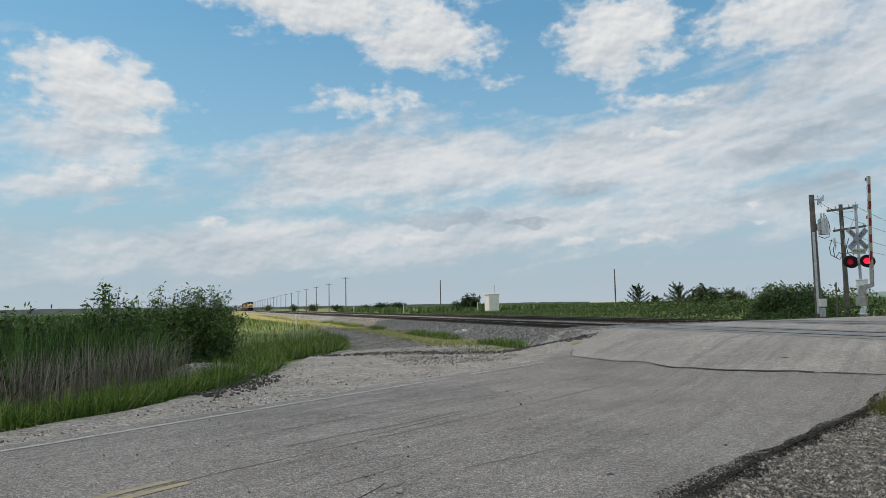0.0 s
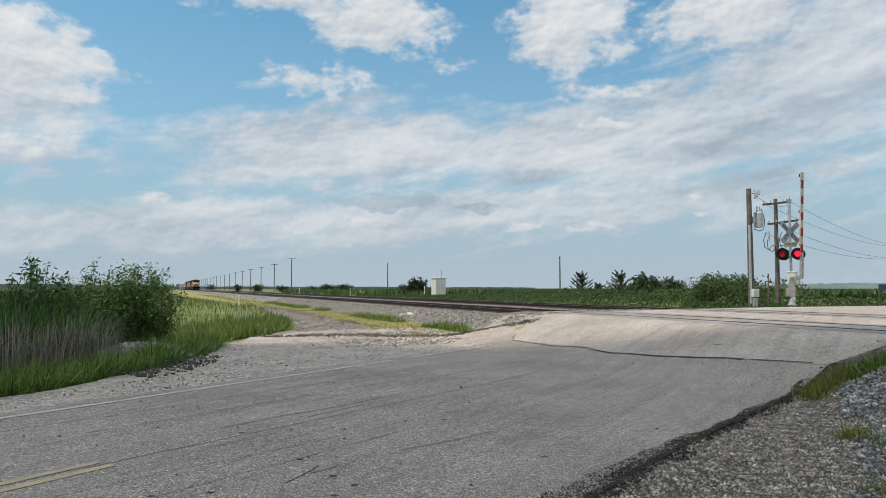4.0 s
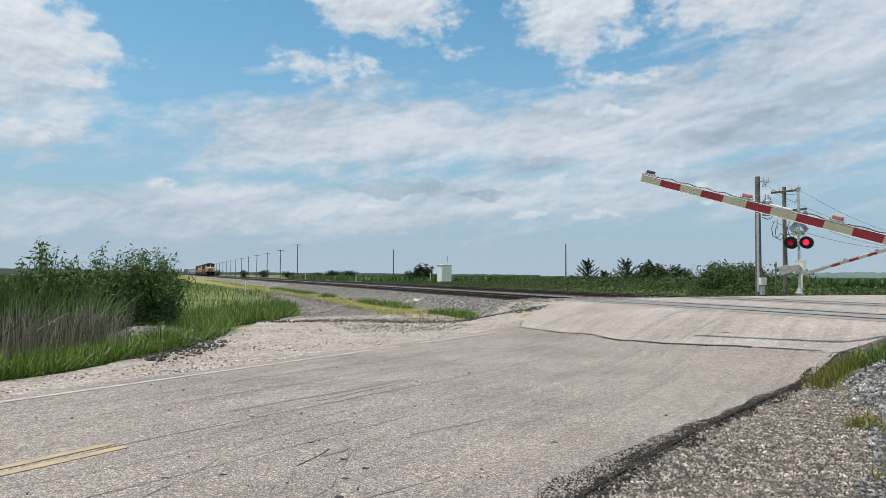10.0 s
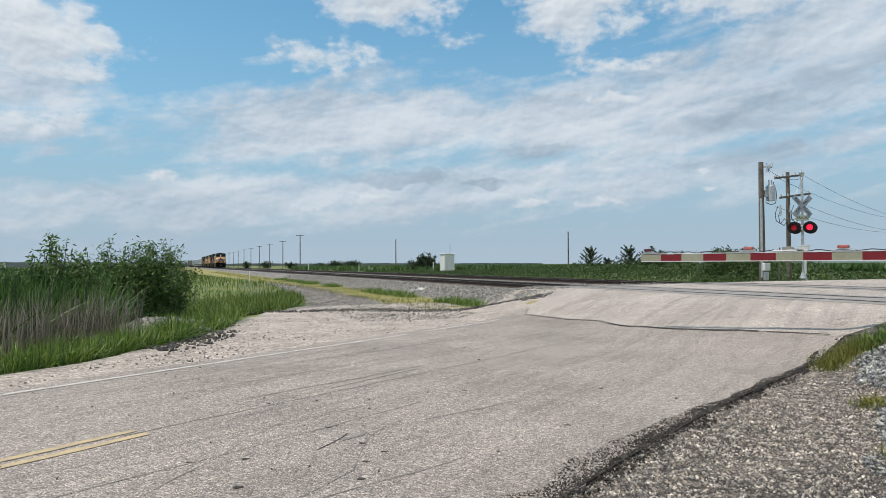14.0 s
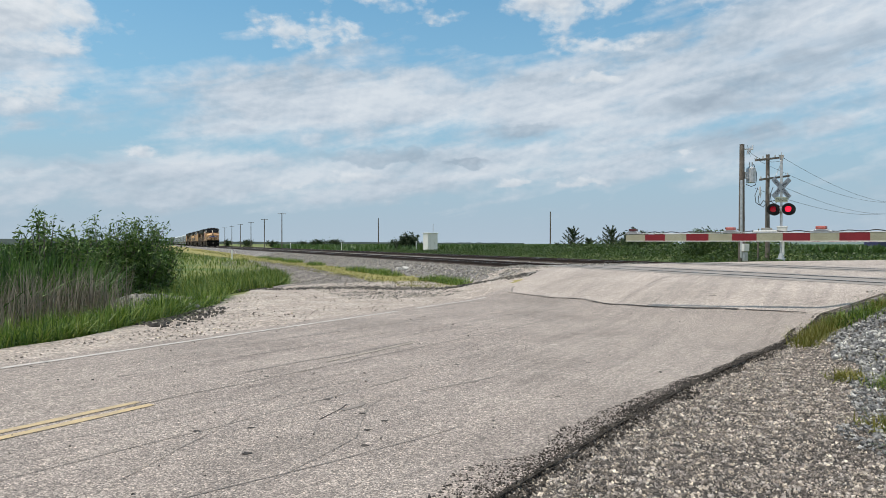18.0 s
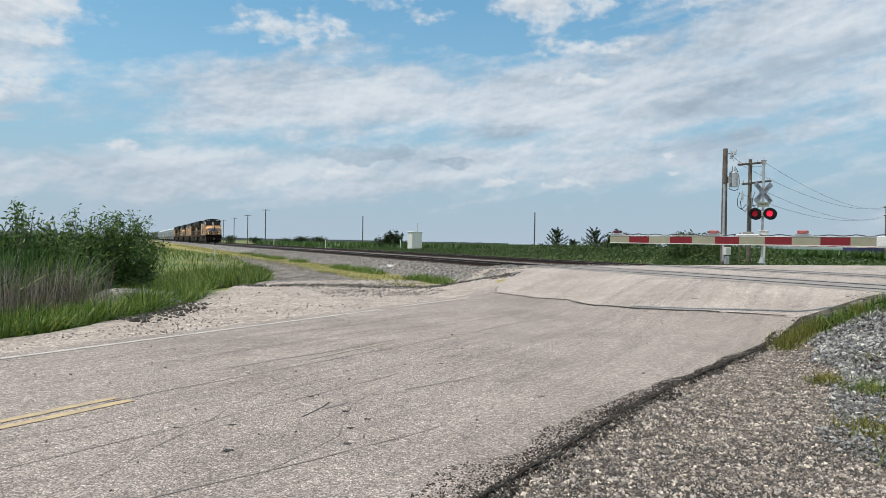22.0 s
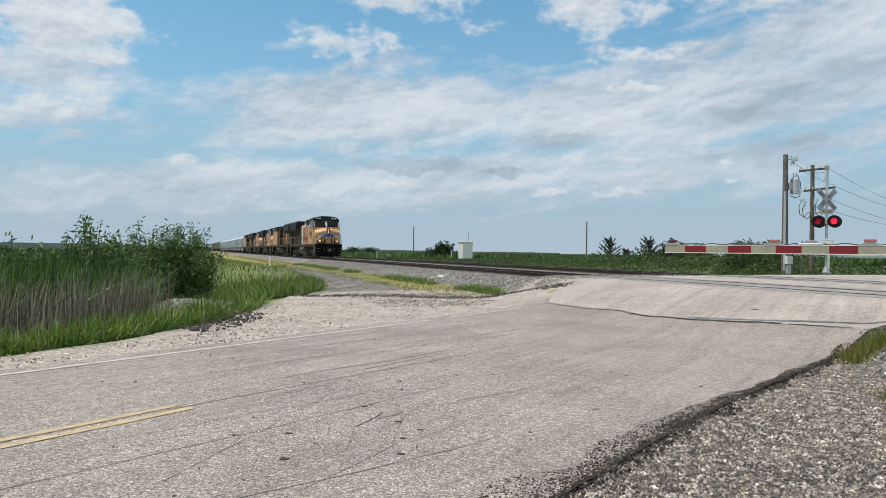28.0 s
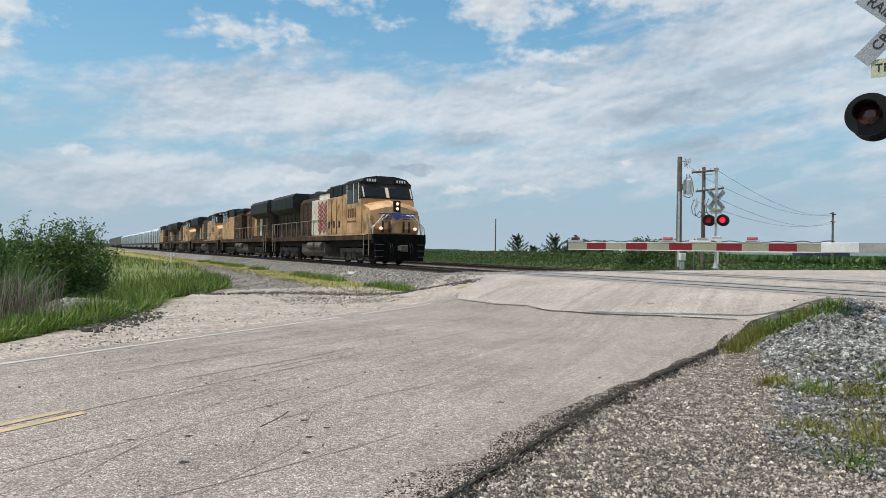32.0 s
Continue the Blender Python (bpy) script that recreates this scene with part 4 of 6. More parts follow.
def signal_hut():
    root = empty("signal_hut", pose(6.35, 92.5, 0.55, 0, 0, 27), label="white metal signal equipment hut beside the tracks", category="hut")
    bm = B()
    box(bm, -0.78, 0.78, -0.62, 0.62, 0.12, 2.35, 0.02)
    part("wall", bm, M_WHITE, root)
    bm = B()
    box(bm, -0.86, 0.86, -0.70, 0.70, 2.35, 2.47, 0.03)
    part("roof", bm, M_WHITE, root)
    bm = B()
    box(bm, -0.78, 0.78, -0.62, 0.62, -0.3, 0.12, 0.02)
    part("footing", bm, M_LANE, root)
    bm = B()
    box(bm, -0.4, 0.4, -0.65, -0.62, 0.2, 2.1, 0.01)
    door = part("door", bm, M_WHITE, root)
    bm = B()
    box(bm, 0.25, 0.32, -0.69, -0.65, 1.0, 1.2, 0.005)
    part("handle", bm, M_ALU, door)
    bm = B()
    rod(bm, (0.82, 0.62, 0), (0.82, 0.62, 3.7), 0.04, seg=8)
    part("antenna_mast", bm, M_ALU, root)


signal_hut()

# the poles beside the far gate, with transformer, arms and wires
service = utility_pole(18.7, 34.2, 0.6, 6.22, (), 20, 0.17, "weathered wooden service pole with conduit and meter box", "service poles")
bm = B()
rod(bm, (-0.16, -0.12, 0.2), (-0.16, -0.12, 4.3), 0.06, seg=8)
part("conduit", bm, M_ALU, service, "grey conduit up the pole")
bm = B()
box(bm, -0.19, 0.19, -0.34, -0.14, 0.55, 0.95, 0.02)
part("meter_box", bm, M_WHITE, service)
bm = B()
box(bm, -0.13, 0.13, -0.30, -0.15, 0.05, 0.5, 0.02)
part("cable_box", bm, M_ALU, service)
bm = B()
rod(bm, (0.0, 0, 5.97), (0.7, 0, 6.02), 0.035, seg=6)
for k in range(3):
    rod(bm, (0.36 + 0.17 * k, -0.05, 5.72 + 0.12 * k), (0.40 + 0.17 * k, -0.05, 6.02 + 0.1 * k), 0.055, 0.04, 8)
part("insulator_bracket", bm, M_ALU, service)
bm = B()
rod(bm, (0.55, -0.1, 4.2), (0.55, -0.1, 4.95), 0.24, seg=16)
rod(bm, (0.55, -0.1, 4.95), (0.55, -0.1, 5.05), 0.24, 0.12, 16)
for k in (-0.1, 0.1):
    rod(bm, (0.55 + k, -0.1, 5.0), (0.55 + k, -0.1, 5.3), 0.035, seg=6)
box(bm, 0.1, 0.4, -0.14, -0.06, 4.4, 4.75, 0.01)
part("transformer", bm, M_ALU, service, "pale grey can transformer")
bm = B()
tube(bm, [(0.75, -0.1, 5.2 - 0.0), (0.95, -0.1, 4.8), (1.0, -0.1, 4.4), (0.9, -0.1, 4.1), (0.6, -0.1, 4.0), (0.2, -0.1, 4.1)], 0.02, 5)
part("drip_loop", bm, M_WIRE, service)
cross_pole = utility_pole(22.3, 37.85, 0.5, 6.3, ((0.26, 1.25), (1.35, 1.35)), 24, 0.14, "weathered wooden pole with two crossarms", "service poles")
for arm_, shift in zip([o for o in cross_pole.children if o.name.startswith("crossarm")], (0.0, 0.5)):
    top_ = 6.3 - (0.26 if shift == 0 else 1.35)
    arm_.matrix_basis = pose(shift, -0.1, top_, 0, -7.5, 0) @ Matrix.Translation((0, 0, -top_))
bm = B()
rod(bm, (1.15, -0.1, 4.2), (1.15, -0.1, 6.5), 0.022, seg=6)
rod(bm, (0.55, -0.1, 5.0), (1.15, -0.1, 5.9), 0.02, seg=6)
part("arm_brace", bm, M_ALU, cross_pole, "thin metal brace between the crossarms")
bm = B()
for x0, z0 in ((-0.9, 4.3), (-0.6, 4.2), (0.5, 4.4)):
    tube(bm, [(x0, 0, z0), (x0 - 0.22, 0.02, z0 - 0.45), (x0 - 0.12, 0.03, z0 - 0.85), (x0 + 0.25, 0.03, z0 - 1.0), (x0 + 0.55, 0, z0 - 0.7), (0, 0, z0 - 0.9)], 0.022, 5)
part("cable_loop", bm, M_WIRE, cross_pole, "black drooping cable loops")
for k in (-0.8, 0.0, 0.8):
    bm = B()
    rod(bm, (k, -0.08, 4.0), (k, -0.08, 4.38), 0.06, 0.045, 8)
    rod(bm, (k, -0.08, 3.75), (k + 0.1, -0.08, 4.02), 0.03, seg=6)
    part("fuse_cutout", bm, M_GLASSY, cross_pole, "fuse cutout under the crossarm")
far_pole = utility_pole(66.5, 80.6, 0.0, 7.3, ((0.25, 1.6), (1.3, 1.2)), 40, 0.16, "dark wooden pole with two crossarms by the far road", "service poles")


def wire(a, b, sag):
    a, b = Vector(a), Vector(b)
    pts = []
    for i in range(25):
        f = i / 24
        p = a.lerp(b, f)
        p.z -= 4 * sag * f * (1 - f)
        pts.append(p)
    bm = B()
    tube(bm, pts, 0.011, 4)
    return tagged(part("overhead_wire", bm, M_WIRE), "thin dark overhead wire between poles", "wire", "overhead wires")


for z0, z1, o in ((6.7, 7.05, 1.3), (6.65, 7.05, -1.2), (5.0, 6.0, 1.1), (4.9, 6.0, -1.1)):
    wire((22.2 + o * 0.8, 37.85 + o * 0.36, z0 + 0.12 * o), (66.5 + o * 0.77, 80.6 + o * 0.64, z1), 1.1)
wire((19.15, 34.45, 6.8), (20.95, 37.3, 6.6), 0.1)
wire((19.2, 34.45, 6.5), (23.4, 38.4, 6.5), 0.25)

# small things near the tracks
bm = B()
rod(bm, (0, 0, -0.2), (0, 0, 1.35), 0.055, seg=10)
rod(bm, (0, 0, 1.35), (0, 0, 1.4), 0.055, 0.02, 10)
post = part("marker_post", bm, M_WHITE, m=pose(21.9, 35.6, 0.5))
tagged(post, "white plastic cable marker post in the weeds", "post", "marker posts")
copy_thing(post, pose(-7.6, 125.5, 0.3))
copy_thing(post, pose(-16.9, 126.2, 0.3))
copy_thing(post, pose(-15.0, 68.4, -0.5))
copy_thing(post, pose(4.6, 96.0, 0.5))
bm = B()
rod(bm, (0, 0, -0.2), (0.05, 0, 1.9), 0.05, 0.04, 8)
tagged(part("stake", bm, M_WOOD, m=pose(20.75, 36.2, 0.5)), "thin wooden stake leaning in the weeds", "stake")
for x, y, z, sx, sy, sz in ((1.35, 34.3, 0.16, 1.3, 0.35, 0.14), (2.0, 34.0, 0.16, 0.5, 0.4, 0.2), (0.7, 34.6, 0.14, 0.6, 0.3, 0.16)):
    bm = B()
    box(bm, -sx / 2, sx / 2, -sy / 2, sy / 2, 0, sz, 0.04)
    for v in bm.verts:
        v.co += Vector((noise.noise(v.co * 3), noise.noise(v.co * 4), noise.noise(v.co * 5))) * 0.06
    tagged(part("concrete_chunk", bm, surface("pale_concrete", [(0.42, 0.41, 0.39), (0.52, 0.51, 0.49)], 5, 0.9), m=pose(x, y, z, 4, 6, 25)), "broken pale concrete chunk lying in the grass", "concrete chunk", "concrete debris")
bm = B()
box(bm, -4.5, 4.5, -1.2, 1.2, 0.7, 2.2, 0.1)
trailer = empty("flat_trailer", pose(74, 92, 0.0, 0, 0, 10), label="dark blue box trailer parked far across the meadow", category="trailer")
part("body", bm, surface("dark_blue_paint", [(0.03, 0.03, 0.09), (0.05, 0.05, 0.14)], 3, 0.5), trailer)
bm = B()
for xx in (-3.2, -2.1, 3.2):
    bmesh.ops.create_cone(bm, cap_ends=True, segments=14, radius1=0.45, radius2=0.45, depth=2.2, matrix=pose(xx, 0, 0.45, 90))
part("axle_set", bm, M_BLACK, trailer)

# ---- train ----
M_ARMOUR = surface("armour_yellow", [(0.31, 0.165, 0.060), (0.50, 0.290, 0.135), (0.62, 0.405, 0.23)], 1.2, 0.6, bump=0.08, stain=(1.6, 0.52, (0.10, 0.05, 0.024), 0.75))
M_GRIME = surface("grimy_hood", [(0.018, 0.014, 0.013), (0.050, 0.033, 0.025), (0.145, 0.082, 0.042)], 1.5, 0.85, bump=0.15, spec=0.2, stain=(2.2, 0.55, (0.03, 0.026, 0.024), 0.7))
M_RUSTY = surface("rusty_yellow_hood", [(0.055, 0.028, 0.016), (0.165, 0.080, 0.036), (0.36, 0.20, 0.09)], 1.3, 0.8, bump=0.15, spec=0.2, stain=(1.5, 0.55, (0.025, 0.016, 0.012), 0.8))
M_LOCO_GREY = surface("loco_grey", [(0.012, 0.012, 0.013), (0.022, 0.022, 0.023), (0.042, 0.041, 0.04)], 2.0, 0.7, bump=0.1, spec=0.3)
M_PALE = surface("pale_dirty_panel", [(0.48, 0.43, 0.37), (0.62, 0.565, 0.49), (0.70, 0.65, 0.57)], 1.6, 0.6, bump=0.05, stain=(1.5, 0.58, (0.2, 0.13, 0.08), 0.6))
M_FLAG = surface("faded_red_paint", [(0.26, 0.045, 0.035), (0.36, 0.07, 0.055)], 3, 0.6, bump=0.0)
M_BLUE = surface("faded_blue_paint", [(0.03, 0.06, 0.24), (0.06, 0.10, 0.34)], 3, 0.5, bump=0.0)
M_SILVER = surface("silver_paint", [(0.50, 0.52, 0.54), (0.60, 0.62, 0.64)], 3, 0.4, bump=0.0)
M_UNDER = surface("underframe", [(0.010, 0.009, 0.009), (0.02, 0.018, 0.017), (0.04, 0.035, 0.031)], 4, 0.9, bump=0.2, spec=0.15)
M_TRUCK = surface("truck_steel", [(0.04, 0.035, 0.031), (0.09, 0.078, 0.068), (0.17, 0.15, 0.134)], 4, 0.9, bump=0.2, spec=0.2)
M_TANK = surface("tank_steel", [(0.07, 0.062, 0.056), (0.11, 0.098, 0.088), (0.16, 0.142, 0.128)], 3, 0.9, bump=0.15, spec=0.2)
M_PILOT = surface("sooty_pilot", [(0.0025, 0.0025, 0.0025), (0.005, 0.005, 0.005), (0.013, 0.012, 0.011)], 3, 0.95, bump=0.2, spec=0.12)
M_WINDOW = surface("dark_cab_glass", [(0.006, 0.007, 0.008), (0.012, 0.013, 0.015)], 3, 0.10, bump=0.0, spec=0.3)
M_RAILING = surface("pale_railing", [(0.22, 0.185, 0.14), (0.30, 0.26, 0.20)], 3, 0.6, bump=0.0)
M_HEADLIGHT = glow("lit_headlight", (1.0, 0.74, 0.52), 0.85)
M_HOPPER = surface("pale_hopper_paint", [(0.46, 0.52, 0.57), (0.58, 0.64, 0.69), (0.66, 0.71, 0.75)], 1.1, 0.6, bump=0.08, stain=(1.2, 0.62, (0.2, 0.18, 0.16), 0.5))
M_DARKCAR = surface("dark_car_paint", [(0.05, 0.045, 0.042), (0.085, 0.075, 0.068), (0.13, 0.11, 0.10)], 1.3, 0.7, bump=0.1)


def truck(parent, x, axles, gap, far=False):
    for k in range(axles):
        xx = x + (k - (axles - 1) / 2) * gap
        bm = B()
        for yy in (-0.76, 0.76):
            bmesh.ops.create_cone(bm, cap_ends=True, segments=20, radius1=0.52, radius2=0.52, depth=0.13, matrix=pose(xx, yy, 0.52, 90))
        rod(bm, (xx, -0.8, 0.52), (xx, 0.8, 0.52), 0.09)
        part("wheelset", bm, M_UNDER, parent)
    half = (axles - 1) / 2 * gap + 0.55
    for yy in (-1.02, 1.02):
        bm = B()
        box(bm, x - half, x + half, yy - 0.09, yy + 0.09, 0.62, 0.88, 0.04)
        for k in range(axles):
            xx = x + (k - (axles - 1) / 2) * gap
            box(bm, xx - 0.24, xx + 0.24, yy - 0.14, yy + 0.14, 0.34, 0.74, 0.05)
            rod(bm, (xx, yy - 0.18, 0.54), (xx, yy + 0.18, 0.54), 0.13, seg=12)
        for k in range(axles - 1):
            xx = x + (k - (axles - 2) / 2) * gap
            for off in (-0.17, 0.17):
                rod(bm, (xx + off, yy, 0.28), (xx + off, yy, 0.78), 0.09, seg=8)
            box(bm, xx - 0.4, xx + 0.4, yy - 0.1, yy + 0.1, 0.2, 0.32, 0.03)
        part("truck_frame", bm, M_TRUCK, parent)


def railing(parent, pts, posts=True):
    bm = B()
    tube(bm, pts, 0.022, 5)
    if posts:
        for p in pts:
            rod(bm, (p[0], p[1], 1.62), p, 0.02, seg=5)
    part("handrail", bm, M_RAILING, parent)


def panel_plate(name, parent, x0, x1, z0, z1, y, mat, label="", t=0.02):
    bm = B()
    box(bm, x0, x1, min(y, y + t), max(y, y + t), z0, z1)
    return part(name, bm, mat, parent, label)


def locomotive(label, first=False, short=0):
    root = empty("locomotive", label=label, category="locomotive", group="locomotives of the train")
    L = 22.3
    bm = B()
    box(bm, -L + 0.6, -0.55, -1.52, 1.52, 1.30, 1.62, 0.03)
    part("frame", bm, M_GRIME, root, "grimy walkway sill")
    bm = B()
    box(bm, -L + 0.9, -0.9, -1.15, 1.15, 0.95, 1.30, 0.03)
    part("underframe", bm, M_UNDER, root)
    # long hood: a grimy engine part, a pale panel behind the cab
    bm = B()
    profile(bm, [(a, b) for a, b in ((-0.95, 1.62), (0.95, 1.62), (0.95, 3.95), (0.72, 4.25), (-0.72, 4.25), (-0.95, 3.95))], 0, 11.0)
    hood = part("engine_hood", bm, M_GRIME, root, "grimy dark engine hood", m=pose(-10.6, 0, 0, 0, 0, 90))
    for i in range(9):
        for sy in (-1, 1):
            bm = B()
            box(bm, -0.45, 0.45, -0.012, 0.012, 1.85, 3.75, 0.01)
            part("hood_door", bm, M_GRIME if first else (M_RUSTY, M_GRIME, M_RUSTY, M_ARMOUR, M_RUSTY, M_PALE, M_GRIME, M_RUSTY, M_GRIME)[i], root, m=pose(-12.0 - i * 1.06, sy * 0.962, 0))
    bm = B()
    box(bm, -11.3, -5.0, -1.44, 1.44, 1.62, 3.92, 0.06)
    box(bm, -10.6, -5.0, -1.15, 1.15, 3.85, 4.28, 0.04)
    part("equipment_cabinet", bm, M_PALE if first else M_GRIME, root, "panelled cabinet behind the cab")
    bm = B()
    box(bm, -10.7, -5.0, -1.2, 1.2, 4.28, 4.42, 0.04)
    box(bm, -9.8, -7.4, -0.9, 0.9, 4.42, 4.62, 0.05)
    part("cabinet_roof", bm, M_LOCO_GREY, root)
    bm = B()
    box(bm, -7.9, -5.0, -1.5, 1.5, 1.62, 3.85, 0.05)
    part("side_cabinet", bm, M_ARMOUR, root)
    bm = B()
    box(bm, -7.6, -5.2, -1.45, 1.45, 3.85, 4.55, 0.05)
    part("blower_housing", bm, M_LOCO_GREY, root)
    for i in range(3):
        panel_plate("grille", root, -7.5 + i * 0.8, -6.85 + i * 0.8, 3.92, 4.45, -1.46, M_BLACK, "", -0.015)
    for i in range(3):
        panel_plate("cabinet_door", root, -7.75 + i * 0.92, -6.95 + i * 0.92, 1.75, 3.7, -1.505, M_ARMOUR if first or i else M_PALE, "", -0.015)
        panel_plate("vent", root, -7.55 + i * 0.92, -7.3 + i * 0.92, 2.05, 2.45, -1.522, M_BLACK, "", -0.01)
    if first:
        for k in range(7):
            for r_ in range(4):
                bm = B()
                box(bm, -0.28, 0.28, -0.006, 0.006, -0.07, 0.07)
                part("flag_stroke", bm, M_FLAG, root, "faded red flag stroke", m=pose(-8.4 - r_ * 0.42, -1.452, 1.95 + k * 0.27, 0, 35 if r_ % 2 else -35, 0))
    # radiator wings at the rear
    bm = B()
    profile(bm, ((-1.52, 3.7), (-1.52, 4.5), (-1.3, 4.72), (1.3, 4.72), (1.52, 4.5), (1.52, 3.7), (0.95, 3.3), (-0.95, 3.3)), 0, 6.2)
    part("radiator", bm, M_LOCO_GREY, root, "dark flared radiator", m=pose(-15.6, 0, 0, 0, 0, 90))
    for i in range(4):
        panel_plate("radiator_grille", root, -21.6 + i * 1.5, -20.3 + i * 1.5, 3.8, 4.4, -1.525, M_BLACK, "", -0.012)
    bm = B()
    box(bm, -14.6, -12.2, -0.62, 0.62, 4.25, 4.62, 0.06)
    box(bm, -13.6, -12.9, -0.5, 0.5, 4.62, 4.72, 0.03)
    part("exhaust_housing", bm, M_LOCO_GREY, root)
    # cab
    bm = B()
    profile(bm, ((-5.0, 1.62), (-1.95, 1.62), (-1.95, 3.55), (-5.0, 3.42)), -1.54, 1.54, 0.05)
    part("cab", bm, M_ARMOUR, root)
    bm = B()
    profile(bm, ((-5.0, 3.42), (-1.97, 3.55), (-2.4, 4.42), (-2.55, 4.55), (-5.0, 4.55)), -1.53, 1.53, 0.04)
    part("cab_window_band", bm, M_LOCO_GREY, root, "dark window band of the cab")
    for sy in (-1, 1):
        for xx in (-2.45, -3.22, -4.28):
            panel_plate("window_post", root, xx - 0.05, xx + 0.05, 3.38, 4.4, sy * 1.535, M_PALE, "pale window post", sy * 0.012)
    bm = B()
    profile(bm, ((-1.56, 4.40), (-1.2, 4.70), (-0.55, 4.82), (0.55, 4.82), (1.2, 4.70), (1.56, 4.40)), 0, 2.75, 0.02)
    part("cab_roof", bm, M_LOCO_GREY, root, "dark rounded cab roof", m=pose(-2.35, 0, 0, 0, 0, 90))
    for sy in (-1, 1):
        panel_plate("side_window", root, -3.15, -2.55, 3.35, 4.1, sy * 1.545, M_WINDOW, "dark side window", sy * 0.012)
        panel_plate("side_window", root, -4.2, -3.3, 3.35, 4.1, sy * 1.545, M_WINDOW, "dark side window", sy * 0.012)
        panel_plate("cab_door", root, -4.95, -4.3, 1.75, 3.9, sy * 1.545, M_ARMOUR, "", sy * 0.01)
    for i in range(4):
        panel_plate("number_bar", root, -4.1 + i * 0.36, -3.86 + i * 0.36, 2.55, 3.05, -1.545, M_RUSTY, "faded painted bars", -0.006)
    panel_plate("name_bar", root, -4.2, -2.8, 2.3, 2.38, -1.545, M_RUSTY, "thin painted bar", -0.006)
    # windshield: two dark panes, slanted with the cab front
    for y0 in (-1.36, 0.12):
        bm = B()
        box(bm, -0.012, 0.012, 0, 1.2, 0.0, 0.56, 0.01)
        part("windshield", bm, M_WINDOW, root, "dark windshield pane", m=pose(-2.0, y0, 3.66, 0, -26, 0))
    for y0, wd in ((-1.44, 0.07), (-0.11, 0.18), (1.36, 0.07)):
        bm = B()
        box(bm, -0.012, 0.02, 0, wd, 0.0, 0.62, 0.006)
        part("front_pillar", bm, M_PALE, root, "pale dirty pillar beside the windshield", m=pose(-1.97, y0, 3.62, 0, -26, 0))
    for k, xx in enumerate((-7.9, -6.98, -6.05, -5.02, -4.28, -2.05)):
        panel_plate("seam", root, xx - 0.02, xx + 0.02, 1.7, 3.7, -1.53, M_PILOT, "dark panel seam", -0.008)
    panel_plate("side_stripe", root, -10.6, -1.3, 1.58, 1.66, -1.53, M_ARMOUR, "thin yellow stripe along the sill", -0.006)
    # raised dark brown strips drawn where the nose is recessed
    for yy in (-0.78, -0.42, 0.40, 0.74):
        bm = B()
        box(bm, -0.01, 0.012, -0.05, 0.05, 1.72, 2.30, 0.004)
        part("nose_streak", bm, M_GRIME, root, "dark brown strip standing in for a recess on the nose", m=pose(-0.80 - 0.28 * (abs(yy) / 1.45) ** 2 + 0.03, yy, 0))
    for y0 in (-1.25, 0.5):
        bm = B()
        box(bm, -0.03, 0.05, 0, 0.75, 0, 0.24, 0.02)
        board = part("number_board", bm, M_BLACK, root, m=pose(-2.31, y0, 4.43, 0, -10, 0))
        bm = B()
        for k in range(4):
            box(bm, 0.05, 0.056, 0.1 + k * 0.15, 0.19 + k * 0.15, 0.05, 0.19)
        part("number_bar", bm, M_SILVER, board, "pale bars on the board")
    # nose
    bm = B()
    profile(bm, ((-1.95, 1.62), (-0.95, 1.62), (-0.78, 1.9), (-0.84, 3.12), (-1.15, 3.32), (-1.95, 3.5)), -1.5, 1.5)
    for v in bm.verts:                              # the nose narrows and slopes to its sides
        if v.co.x > -1.5:
            v.co.y *= 0.93
    bmesh.ops.subdivide_edges(bm, edges=[e for e in bm.edges if abs(e.verts[0].co.y - e.verts[1].co.y) > 2], cuts=3)
    for v in bm.verts:                              # its top falls away to both sides, its front is a shallow wedge
        if v.co.z > 2.9:
            v.co.z -= 0.30 * (abs(v.co.y) / 1.45) ** 1.5
        if v.co.x > -1.3:
            v.co.x -= 0.28 * (abs(v.co.y) / 1.45) ** 2
    part("nose", bm, M_ARMOUR, root)
    bm = B()
    box(bm, -0.95, -0.74, -0.19, 0.19, 2.82, 3.40, 0.04)
    panel = part("headlight_panel", bm, M_BLACK, root)
    for zz in (2.97, 3.23):
        bm = B()
        bmesh.ops.create_cone(bm, cap_ends=True, segments=16, radius1=0.09, radius2=0.08, depth=0.04, matrix=pose(-0.73, 0, zz, 0, 90))
        part("headlight", bm, M_HEADLIGHT if first else M_SILVER, panel, "lit headlight" if first else "headlight")
    for sy in (-1, 1):
        bm = B()
        bmesh.ops.create_cone(bm, cap_ends=True, segments=16, radius1=0.085, radius2=0.08, depth=0.12, matrix=pose(-0.62, sy * 0.98, 1.92, 0, 90))
        part("ditch_light", bm, M_HEADLIGHT if first else M_SILVER, root, "lit ditch light" if first else "ditch light")
        bm = B()
        for k, dz in enumerate((0, 0.13, 0.25)):
            box(bm, -0.02, 0.02, *sorted((sy * 0.3, sy * (1.08 - k * 0.2))), -dz - 0.07, -dz, 0.01)
        part("wing_emblem", bm, M_BLUE, root, "faded blue wing shape", m=pose(-0.80, sy * 0.02, 2.72, 0, -3, -sy * 8))
    bm = B()
    profile(bm, ((-0.28, 2.76), (0.28, 2.76), (0.25, 2.5), (0.0, 2.36), (-0.25, 2.5)), 0, 0.03)
    part("shield_emblem", bm, M_BLUE, root, "blue shield shape", m=pose(-0.74, 0, 0, 0, 0, 90))
    bm = B()
    box(bm, -0.84, -0.765, -0.3, 0.3, 1.66, 2.55, 0.02)
